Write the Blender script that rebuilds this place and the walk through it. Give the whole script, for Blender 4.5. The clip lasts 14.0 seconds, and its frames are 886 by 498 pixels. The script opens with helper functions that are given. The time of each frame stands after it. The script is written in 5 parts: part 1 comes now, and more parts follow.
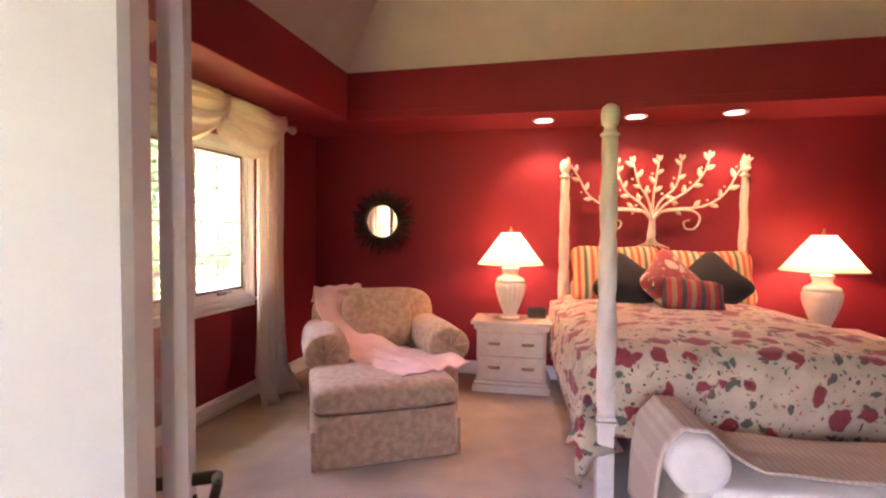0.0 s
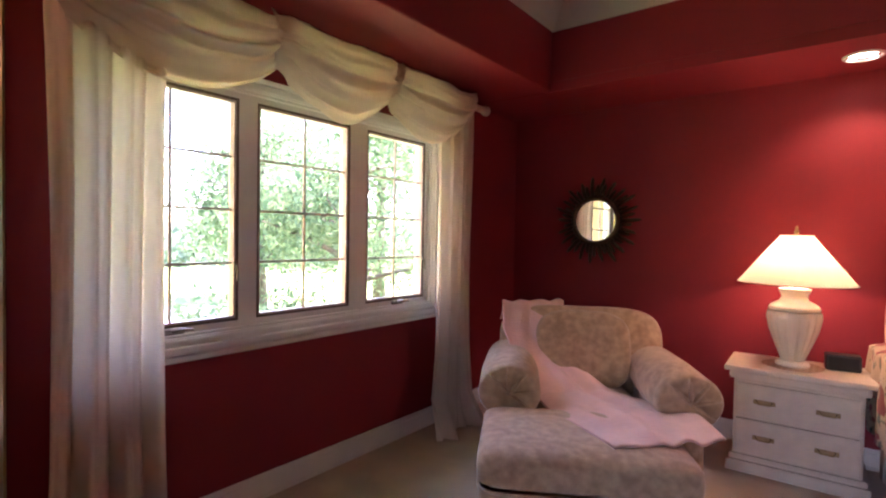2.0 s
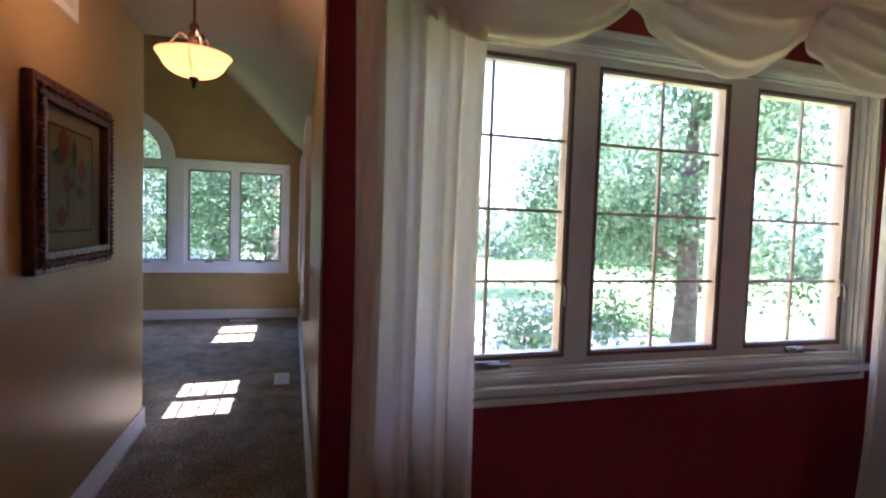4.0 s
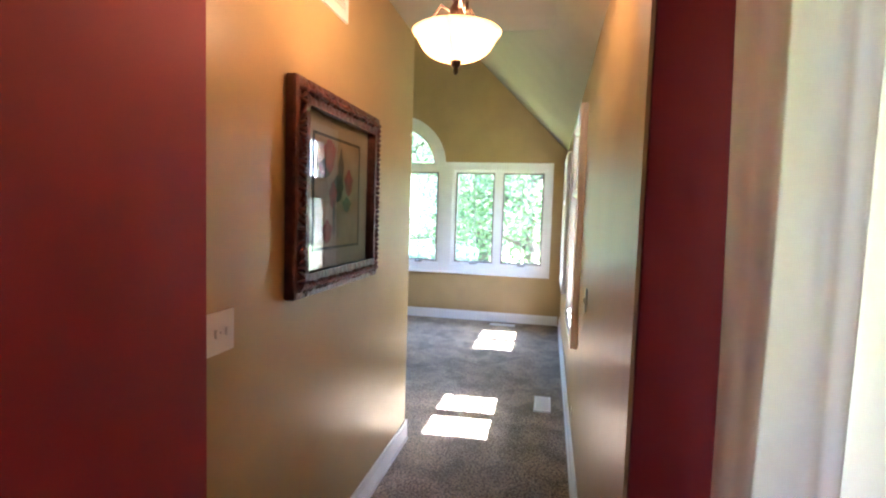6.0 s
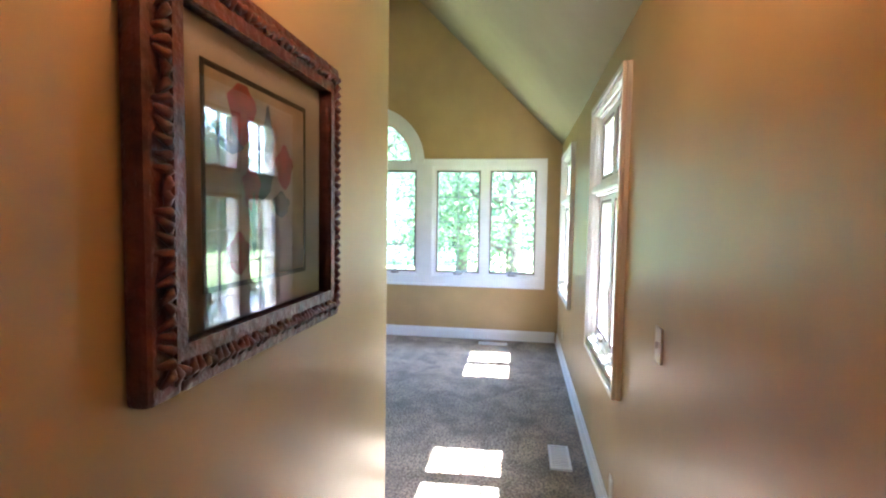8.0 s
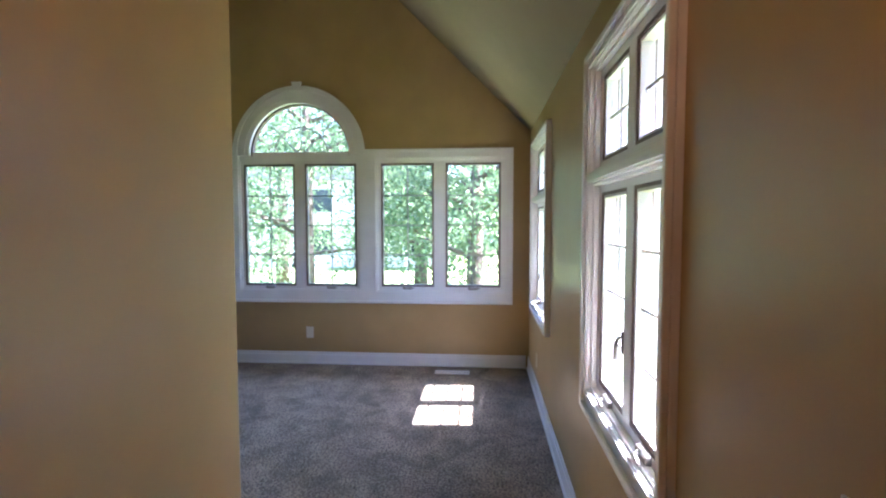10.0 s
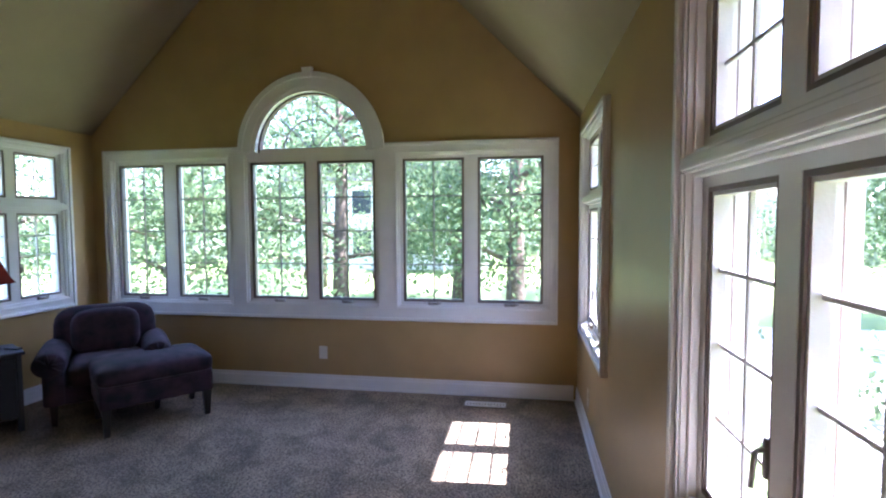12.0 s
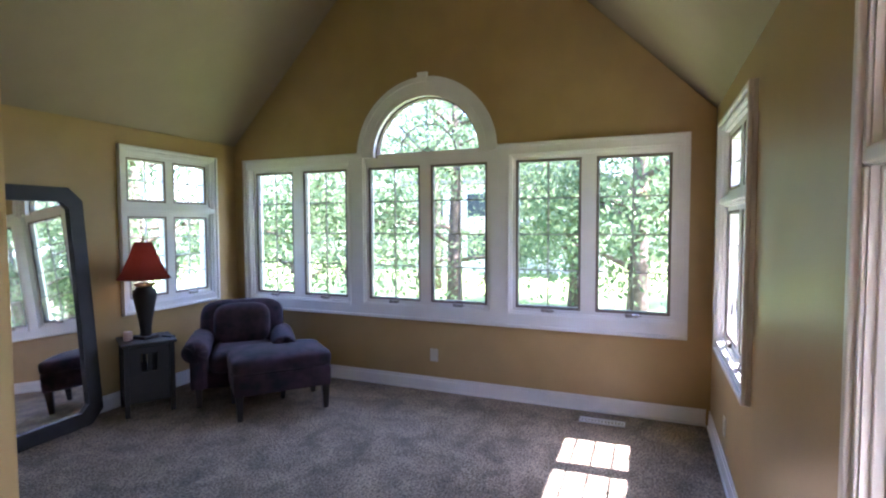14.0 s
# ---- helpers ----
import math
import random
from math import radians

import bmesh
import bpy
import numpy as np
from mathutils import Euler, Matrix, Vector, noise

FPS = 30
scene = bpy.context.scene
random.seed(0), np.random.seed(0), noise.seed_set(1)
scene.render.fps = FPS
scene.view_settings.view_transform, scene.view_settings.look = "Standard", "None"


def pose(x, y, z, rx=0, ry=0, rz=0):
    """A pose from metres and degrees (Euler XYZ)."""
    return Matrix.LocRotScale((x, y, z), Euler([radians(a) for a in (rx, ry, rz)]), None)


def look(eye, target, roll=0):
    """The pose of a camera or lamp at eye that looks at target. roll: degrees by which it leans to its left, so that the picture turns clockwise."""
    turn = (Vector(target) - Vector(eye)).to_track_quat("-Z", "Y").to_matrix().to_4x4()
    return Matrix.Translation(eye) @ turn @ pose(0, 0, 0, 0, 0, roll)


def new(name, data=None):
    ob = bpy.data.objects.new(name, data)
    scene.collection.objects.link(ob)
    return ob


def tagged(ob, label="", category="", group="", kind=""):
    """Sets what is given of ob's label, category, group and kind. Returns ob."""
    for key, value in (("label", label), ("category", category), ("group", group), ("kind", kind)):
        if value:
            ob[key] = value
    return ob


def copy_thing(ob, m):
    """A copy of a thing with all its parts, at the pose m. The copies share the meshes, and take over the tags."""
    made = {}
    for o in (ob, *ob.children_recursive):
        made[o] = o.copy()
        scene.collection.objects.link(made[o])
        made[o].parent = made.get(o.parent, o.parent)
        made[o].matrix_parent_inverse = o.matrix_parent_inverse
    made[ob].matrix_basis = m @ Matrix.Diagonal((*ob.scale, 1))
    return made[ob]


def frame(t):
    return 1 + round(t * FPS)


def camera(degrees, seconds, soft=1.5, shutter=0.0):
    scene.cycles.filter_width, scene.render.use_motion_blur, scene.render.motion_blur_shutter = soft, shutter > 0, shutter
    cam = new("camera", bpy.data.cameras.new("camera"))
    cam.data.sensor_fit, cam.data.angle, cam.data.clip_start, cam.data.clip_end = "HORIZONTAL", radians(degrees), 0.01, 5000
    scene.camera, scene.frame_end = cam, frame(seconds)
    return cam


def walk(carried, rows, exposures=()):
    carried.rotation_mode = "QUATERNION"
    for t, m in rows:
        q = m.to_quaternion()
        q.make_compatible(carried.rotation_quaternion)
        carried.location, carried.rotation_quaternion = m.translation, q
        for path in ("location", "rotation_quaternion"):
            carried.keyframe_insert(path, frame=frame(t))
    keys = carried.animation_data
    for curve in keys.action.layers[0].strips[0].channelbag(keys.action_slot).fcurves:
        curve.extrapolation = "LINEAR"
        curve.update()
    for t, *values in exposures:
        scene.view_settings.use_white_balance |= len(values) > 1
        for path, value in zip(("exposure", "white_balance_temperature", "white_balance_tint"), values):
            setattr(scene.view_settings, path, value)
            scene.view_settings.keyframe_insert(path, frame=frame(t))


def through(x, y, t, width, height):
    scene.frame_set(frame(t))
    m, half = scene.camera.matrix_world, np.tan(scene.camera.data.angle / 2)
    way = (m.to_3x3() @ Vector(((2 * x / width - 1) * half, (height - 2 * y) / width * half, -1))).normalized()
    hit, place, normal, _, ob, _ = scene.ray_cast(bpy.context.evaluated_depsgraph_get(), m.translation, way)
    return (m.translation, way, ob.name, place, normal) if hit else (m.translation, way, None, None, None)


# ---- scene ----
cam = camera(82.6, 14.0, soft=2.2)
# seconds, eye, target, roll
PATH = [
    (0, (0.066, -0.175, 1.456), (-0.395, 1.769, 1.38), 0.4),
    (0.5, (0.021, 0.144, 1.414), (-0.494, 2.076, 1.34), 0.6),
    (1, (-0.059, 0.382, 1.406), (-0.755, 2.256, 1.341), 0.5),
    (1.5, (-0.11, 0.598, 1.401), (-1.081, 2.346, 1.343), 0.7),
    (2, (-0.197, 0.79, 1.39), (-1.432, 2.363, 1.34), 1.0),
    (2.5, (-0.39, 0.903, 1.402), (-1.827, 2.293, 1.342), 1.5),
    (3, (-0.561, 0.985, 1.425), (-2.194, 2.138, 1.361), 1.7),
    (3.5, (-0.714, 1.053, 1.441), (-2.506, 1.938, 1.359), 1.8),
    (4, (-0.879, 1.146, 1.44), (-2.793, 1.719, 1.345), 1.9),
    (6.5, (-1.726, 0.995, 1.522), (-3.667, 0.53, 1.381), 1.7),
    (7, (-1.94, 0.88, 1.519), (-3.883, 0.426, 1.384), 1.4),
    (7.5, (-2.178, 0.833, 1.509), (-4.132, 0.43, 1.381), 1.1),
    (8, (-2.401, 0.806, 1.509), (-4.373, 0.501, 1.386), 0.9),
    (8.5, (-2.658, 0.773, 1.498), (-4.643, 0.566, 1.378), 0.7),
    (11, (-3.973, 0.814, 1.529), (-5.964, 0.661, 1.415), -0.1),
    (11.5, (-4.146, 0.82, 1.534), (-6.135, 0.638, 1.417), -0.3),
    (12, (-4.264, 0.826, 1.547), (-6.235, 0.504, 1.436), -0.3),
    (12.5, (-4.324, 0.825, 1.542), (-6.265, 0.354, 1.442), -0.2),
    (13, (-4.36, 0.82, 1.536), (-6.264, 0.217, 1.44), -0.1),
    (13.5, (-4.374, 0.817, 1.537), (-6.242, 0.111, 1.444), -0.1),
    (14, (-4.377, 0.818, 1.551), (-6.226, 0.062, 1.453), -0.2),
]
EXPOSE = [(0, 5.35, 7200, 48), (1.0, 5.2, 6800, 46), (2.0, 4.5, 6100, 34), (3.0, 4.15, 5500, 30), (4.2, 3.7, 5250, 27), (6.3, 5.5, 5450, 16), (8.7, 5.3, 5200, 16), (10.8, 3.85, 5450, 29), (12.0, 3.85, 5450, 29), (14.0, 4.2, 5600, 31)]
walk(cam, [(t, look(e, g, r)) for t, e, g, r in PATH], EXPOSE)

# ---- daylight ----
SUN_FROM = Vector((-0.03, 0.68, 1.0)).normalized()
world = bpy.data.worlds.new("world")
scene.world = world
world.use_nodes = True
wn = world.node_tree.nodes
sky = wn.new("ShaderNodeTexSky")
sky.sky_type = 'NISHITA'
sky.sun_disc = False
sky.sun_elevation = math.asin(SUN_FROM.z)
sky.sun_rotation = math.atan2(SUN_FROM.x, SUN_FROM.y)
wn["Background"].inputs["Strength"].default_value = 0.15
world.node_tree.links.new(sky.outputs[0], wn["Background"].inputs[0])
sun_data = bpy.data.lights.new("sun", 'SUN')
sun_data.energy, sun_data.angle, sun_data.color = 4.5, radians(0.6), (1.0, 0.95, 0.86)
sun = new("sun", sun_data)
sun.matrix_world = look(SUN_FROM * 40, (0, 0, 0))


def lamp_light(name, at, watts, colour, radius=0.05, spot=0):
    data = bpy.data.lights.new(name, 'SPOT' if spot else 'POINT')
    data.energy, data.color, data.shadow_soft_size = watts, colour, radius
    if spot:
        data.spot_size, data.spot_blend = radians(spot), 0.6
    ob = new(name, data)
    ob.location = at
    return ob


WARM = (1.0, 0.66, 0.38)
for bx in (-0.12, 0.67, 1.45):
    lamp_light("downlight_bulb", (bx, 4.50, 2.44), 1.5, WARM, 0.05, 125)
lamp_light("table_lamp_bulb", (-0.40, 4.50, 1.25), 1.05, WARM, 0.05)
lamp_light("table_lamp_bulb", (2.12, 4.50, 1.25), 1.05, WARM, 0.05)
lamp_light("pendant_bulb", (-3.20, 0.745, 2.15), 1.1, (1.0, 0.55, 0.26), 0.08)
lamp_light("side_lamp_bulb", (-7.33, -3.10, 1.24), 0.09, WARM, 0.04)

# ---- materials ----


def mat(name, colour, rough=0.6, metal=0.0, var=0.12, scale=8.0, bump=0.15, fine=120.0, colour2=None, sheen=0.0, coat=0.0):
    m = bpy.data.materials.new(name)
    m.use_nodes = True
    nt = m.node_tree
    n, lk = nt.nodes, nt.links
    b = n["Principled BSDF"]
    b.inputs["Roughness"].default_value = rough
    b.inputs["Metallic"].default_value = metal
    b.inputs["Sheen Weight"].default_value = sheen
    b.inputs["Coat Weight"].default_value = coat
    tc = n.new("ShaderNodeTexCoord")
    nz = n.new("ShaderNodeTexNoise")
    nz.inputs["Scale"].default_value, nz.inputs["Detail"].default_value = scale, 5.0
    lk.new(tc.outputs["Object"], nz.inputs["Vector"])
    ramp = n.new("ShaderNodeMix")
    ramp.data_type = 'RGBA'
    c2 = colour2 or tuple(c * (1 - var) for c in colour)
    c1 = colour if colour2 else tuple(min(1, c * (1 + var)) for c in colour)
    ramp.inputs["A"].default_value = (*c2, 1)
    ramp.inputs["B"].default_value = (*c1, 1)
    mr = n.new("ShaderNodeMapRange")
    mr.inputs["From Min"].default_value, mr.inputs["From Max"].default_value = 0.35, 0.65
    lk.new(nz.outputs["Fac"], mr.inputs["Value"])
    lk.new(mr.outputs[0], ramp.inputs["Factor"])
    lk.new(ramp.outputs["Result"], b.inputs["Base Color"])
    if bump:
        nf = n.new("ShaderNodeTexNoise")
        nf.inputs["Scale"].default_value, nf.inputs["Detail"].default_value = fine, 3.0
        lk.new(tc.outputs["Object"], nf.inputs["Vector"])
        bp = n.new("ShaderNodeBump")
        bp.inputs["Strength"].default_value, bp.inputs["Distance"].default_value = bump, 0.01
        lk.new(nf.outputs["Fac"], bp.inputs["Height"])
        lk.new(bp.outputs[0], b.inputs["Normal"])
    return m


def glass_mat(name, gloss=1.0, tint=(1, 1, 1)):
    m = bpy.data.materials.new(name)
    m.use_nodes = True
    n, lk = m.node_tree.nodes, m.node_tree.links
    n.remove(n["Principled BSDF"])
    tr, gl, mx, fr = n.new("ShaderNodeBsdfTransparent"), n.new("ShaderNodeBsdfGlossy"), n.new("ShaderNodeMixShader"), n.new("ShaderNodeFresnel")
    tr.inputs[0].default_value = (*tint, 1)
    gl.inputs["Roughness"].default_value = 0.01
    fr.inputs["IOR"].default_value = 1.25 + 0.25 * gloss
    lk.new(fr.outputs[0], mx.inputs[0])
    lk.new(tr.outputs[0], mx.inputs[1])
    lk.new(gl.outputs[0], mx.inputs[2])
    lk.new(mx.outputs[0], n["Material Output"].inputs[0])
    return m


def cloth_mat(name, colour, through=0.5, glow=0.0):
    """Thin cloth or lamp shade that lets light through."""
    m = bpy.data.materials.new(name)
    m.use_nodes = True
    n, lk = m.node_tree.nodes, m.node_tree.links
    n.remove(n["Principled BSDF"])
    d, t, mx = n.new("ShaderNodeBsdfDiffuse"), n.new("ShaderNodeBsdfTranslucent"), n.new("ShaderNodeMixShader")
    tc, wv = n.new("ShaderNodeTexCoord"), n.new("ShaderNodeTexNoise")
    wv.inputs["Scale"].default_value = 30
    lk.new(tc.outputs["Object"], wv.inputs["Vector"])
    cm = n.new("ShaderNodeMix")
    cm.data_type = 'RGBA'
    cm.inputs["A"].default_value = (*[c * 0.92 for c in colour], 1)
    cm.inputs["B"].default_value = (*colour, 1)
    lk.new(wv.outputs["Fac"], cm.inputs["Factor"])
    lk.new(cm.outputs["Result"], d.inputs[0])
    lk.new(cm.outputs["Result"], t.inputs[0])
    mx.inputs[0].default_value = through
    lk.new(d.outputs[0], mx.inputs[1])
    lk.new(t.outputs[0], mx.inputs[2])
    last = mx
    if glow:
        em, ad = n.new("ShaderNodeEmission"), n.new("ShaderNodeAddShader")
        em.inputs[0].default_value, em.inputs[1].default_value = (1.0, 0.72, 0.42, 1), glow
        lk.new(mx.outputs[0], ad.inputs[0])
        lk.new(em.outputs[0], ad.inputs[1])
        last = ad
    lk.new(last.outputs[0], n["Material Output"].inputs[0])
    return m


def emit_mat(name, colour, strength):
    m = bpy.data.materials.new(name)
    m.use_nodes = True
    b = m.node_tree.nodes["Principled BSDF"]
    b.inputs["Base Color"].default_value = (*colour, 1)
    b.inputs["Emission Color"].default_value = (*colour, 1)
    b.inputs["Emission Strength"].default_value = strength
    return m


def floral_mat(name, ground, bloom, leaf, scale=4.6, size=0.30):
    """Printed cloth: roses with dark leaves on a pale ground."""
    m = mat(name, ground, 0.85, bump=0.12, fine=60, sheen=0.2)
    n, lk = m.node_tree.nodes, m.node_tree.links
    b = n["Principled BSDF"]
    tc = n.new("ShaderNodeTexCoord")
    nz = n.new("ShaderNodeTexNoise")
    nz.inputs["Scale"].default_value = 9
    lk.new(tc.outputs["Object"], nz.inputs["Vector"])
    warp = n.new("ShaderNodeVectorMath")
    warp.operation = 'MULTIPLY_ADD'
    lk.new(nz.outputs["Color"], warp.inputs[0])
    warp.inputs[1].default_value = (0.15, 0.15, 0.15)
    lk.new(tc.outputs["Object"], warp.inputs[2])
    base = b.inputs["Base Color"].links[0].from_socket
    for sc, sz, col, off in ((scale * 1.7, size * 0.82, leaf, 0.37), (scale * 3.1, size * 0.62, tuple(c * 1.6 for c in leaf), 1.7), (scale, size, bloom, 0.0), (scale * 3.4, size * 0.50, tuple(min(1, c * 1.9) for c in bloom), 0.8), (scale * 2.6, size * 0.50, tuple(c * 0.55 for c in bloom), 2.3)):
        vo = n.new("ShaderNodeTexVoronoi")
        vo.inputs["Scale"].default_value = sc
        add = n.new("ShaderNodeVectorMath")
        add.inputs[1].default_value = (off, off * 2, off)
        lk.new(warp.outputs[0], add.inputs[0])
        lk.new(add.outputs[0], vo.inputs["Vector"])
        lt = n.new("ShaderNodeMapRange")
        lt.inputs["From Min"].default_value, lt.inputs["From Max"].default_value = sz, sz - 0.04
        lk.new(vo.outputs["Distance"], lt.inputs["Value"])
        mx = n.new("ShaderNodeMix")
        mx.data_type = 'RGBA'
        mx.inputs["B"].default_value = (*col, 1)
        lk.new(lt.outputs[0], mx.inputs["Factor"])
        lk.new(base, mx.inputs["A"])
        base = mx.outputs["Result"]
    lk.new(base, b.inputs["Base Color"])
    return m


def stripe_mat(name, stops, width, axis=0, rough=0.85):
    """Woven stripes across one axis."""
    m = mat(name, stops[0], rough, bump=0.15, fine=200)
    n, lk = m.node_tree.nodes, m.node_tree.links
    tc, sp = n.new("ShaderNodeTexCoord"), n.new("ShaderNodeSeparateXYZ")
    lk.new(tc.outputs["Object"], sp.inputs[0])
    mod = n.new("ShaderNodeMath")
    mod.operation = 'MULTIPLY'
    mod.inputs[1].default_value = 1 / width
    lk.new(sp.outputs[axis], mod.inputs[0])
    fr = n.new("ShaderNodeMath")
    fr.operation = 'FRACT'
    lk.new(mod.outputs[0], fr.inputs[0])
    cr = n.new("ShaderNodeValToRGB")
    cr.color_ramp.interpolation = 'CONSTANT'
    el = cr.color_ramp.elements
    while len(el) < len(stops):
        el.new(1.0)
    for i, c in enumerate(stops):
        el[i].position, el[i].color = i / len(stops), (*c, 1)
    lk.new(fr.outputs[0], cr.inputs[0])
    lk.new(cr.outputs[0], n["Principled BSDF"].inputs["Base Color"])
    return m


RED = mat("red_wall_paint", (0.26, 0.012, 0.021), 0.65, var=0.05, scale=3, bump=0.06, fine=260)
CREAM = mat("cream_ceiling_paint", (0.86, 0.79, 0.70), 0.8, var=0.03, scale=4, bump=0.06, fine=200)
GOLD = mat("ochre_wall_paint", (0.43, 0.295, 0.125), 0.36, var=0.05, scale=3, bump=0.06, fine=260)
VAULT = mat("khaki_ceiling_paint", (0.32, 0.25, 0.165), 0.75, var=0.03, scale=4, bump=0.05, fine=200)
WHITE = mat("white_trim_paint", (0.80, 0.79, 0.77), 0.35, var=0.03, scale=6, bump=0.04, fine=80)
PICKLED = mat("pickled_white_wood", (0.66, 0.555, 0.44), 0.45, var=0.05, scale=14, bump=0.12, fine=90)
PEACH = mat("beige_carpet", (0.62, 0.48, 0.36), 0.95, var=0.10, scale=3.5, bump=0.9, fine=330, sheen=0.3)
TAUPE = mat("taupe_carpet", (0.42, 0.335, 0.235), 0.95, colour2=(0.085, 0.065, 0.043), scale=75, bump=1.0, fine=120, sheen=0.05)


def patchy(m, scale, low, high):
    """Broad light and dark patches over a surface, as a trodden pile shows them."""
    n, lk = m.node_tree.nodes, m.node_tree.links
    b = n["Principled BSDF"]
    src = b.inputs["Base Color"].links[0].from_socket
    tc, nz, mr, mx = n.new("ShaderNodeTexCoord"), n.new("ShaderNodeTexNoise"), n.new("ShaderNodeMapRange"), n.new("ShaderNodeMix")
    nz.inputs["Scale"].default_value, nz.inputs["Detail"].default_value, nz.inputs["Distortion"].default_value = scale, 6.0, 0.6
    lk.new(tc.outputs["Object"], nz.inputs["Vector"])
    mr.inputs["From Min"].default_value, mr.inputs["From Max"].default_value = 0.32, 0.68
    mr.inputs["To Min"].default_value, mr.inputs["To Max"].default_value = low, high
    lk.new(nz.outputs["Fac"], mr.inputs["Value"])
    mx.data_type, mx.blend_type = 'RGBA', 'MULTIPLY'
    mx.inputs["Factor"].default_value = 1.0
    lk.new(src, mx.inputs["A"])
    lk.new(mr.outputs[0], mx.inputs["B"])
    lk.new(mx.outputs["Result"], b.inputs["Base Color"])
    return m


patchy(TAUPE, 4.5, 0.62, 1.3)
patchy(PEACH, 2.2, 0.9, 1.1)
DRAPE = cloth_mat("cream_drapery", (0.92, 0.84, 0.75), 0.55)
SASH = mat("brown_sash_seal", (0.16, 0.115, 0.095), 0.5)
BRONZE = mat("dark_bronze", (0.09, 0.055, 0.04), 0.4, 0.8, var=0.3)
BRASS = mat("aged_brass", (0.35, 0.24, 0.12), 0.4, 0.9, var=0.2)
STEEL = mat("pewter_metal", (0.32, 0.29, 0.26), 0.4, 0.8)
PANE = glass_mat("window_glass", 0.6)
PICGLASS = glass_mat("picture_glass", 2.6)
MIRROR = mat("mirror_silver", (0.92, 0.92, 0.92), 0.02, 1.0, var=0.0, bump=0)
DAMASK = mat("beige_damask", (0.55, 0.365, 0.225), 0.85, colour2=(0.38, 0.24, 0.145), scale=22, bump=0.3, fine=160, sheen=0.3)
PINK = mat("pink_throw_cloth", (0.74, 0.47, 0.42), 0.9, var=0.08, scale=6, bump=0.5, fine=45, sheen=0.3)
CERAMIC = mat("cream_ceramic", (0.80, 0.72, 0.60), 0.3, var=0.05, coat=0.4, bump=0.05)
SHADE = cloth_mat("ivory_lamp_shade", (0.85, 0.74, 0.55), 0.55)
REDSHADE = cloth_mat("rust_lamp_shade", (0.11, 0.022, 0.018), 0.3)
BULB = emit_mat("lit_bulb", (1.0, 0.85, 0.6), 0.9)
ALABASTER = cloth_mat("alabaster_bowl_glass", (0.9, 0.8, 0.6), 0.5)
FLORAL = floral_mat("rose_print_cotton", (0.50, 0.365, 0.225), (0.26, 0.03, 0.03), (0.085, 0.095, 0.06), 6.2, 0.36)
ROSEPILLOW = floral_mat("red_rose_print", (0.36, 0.05, 0.045), (0.55, 0.42, 0.28), (0.12, 0.10, 0.05), 7, 0.32)
STRIPE = stripe_mat("striped_pillow_cloth", [(0.62, 0.10, 0.05), (0.62, 0.44, 0.22), (0.14, 0.16, 0.07), (0.62, 0.48, 0.28), (0.62, 0.14, 0.06), (0.60, 0.42, 0.18)], 0.17)
PLAID = stripe_mat("plaid_pillow_cloth", [(0.30, 0.03, 0.03), (0.05, 0.05, 0.05), (0.34, 0.04, 0.04), (0.30, 0.16, 0.09)], 0.13)
SKIRT = stripe_mat("striped_bed_skirt", [(0.34, 0.04, 0.04), (0.10, 0.10, 0.09), (0.45, 0.34, 0.22), (0.30, 0.03, 0.04)], 0.09)
BLACKCLOTH = mat("black_velvet", (0.012, 0.012, 0.011), 0.8, sheen=0.03)
WOVEN = stripe_mat("woven_beige_throw", [(0.52, 0.38, 0.27), (0.46, 0.33, 0.23)], 0.03, 0)
PURPLE = mat("plum_patterned_upholstery", (0.05, 0.022, 0.036), 0.85, colour2=(0.006, 0.004, 0.010), scale=9, bump=0.3, fine=150, sheen=0.03)
DARKWOOD = mat("espresso_wood", (0.012, 0.008, 0.007), 0.5, var=0.3, scale=12)
FRAMEWOOD = mat("mahogany_frame", (0.095, 0.024, 0.015), 0.35, var=0.45, scale=25, bump=0.8, fine=40)
MATBOARD = mat("taupe_mat_board", (0.46, 0.39, 0.31), 0.9, var=0.04)
PLATE = mat("ivory_plastic", (0.72, 0.68, 0.60), 0.4, var=0.02, bump=0)
BLACK = mat("black_plastic", (0.015, 0.015, 0.015), 0.4)
GRASS = mat("lawn_grass", (0.13, 0.20, 0.05), 0.95, colour2=(0.20, 0.26, 0.09), scale=0.6, bump=1.0, fine=30)
BARK = mat("tree_bark", (0.11, 0.085, 0.065), 0.95, var=0.35, scale=9, bump=1.0, fine=20)
SIDING = mat("pale_siding", (0.62, 0.60, 0.57), 0.7, var=0.05)
ROOF = mat("grey_shingle", (0.14, 0.13, 0.13), 0.9, var=0.2, scale=10)
PATH_STONE = mat("pale_paving", (0.48, 0.45, 0.41), 0.9, var=0.15, scale=3)


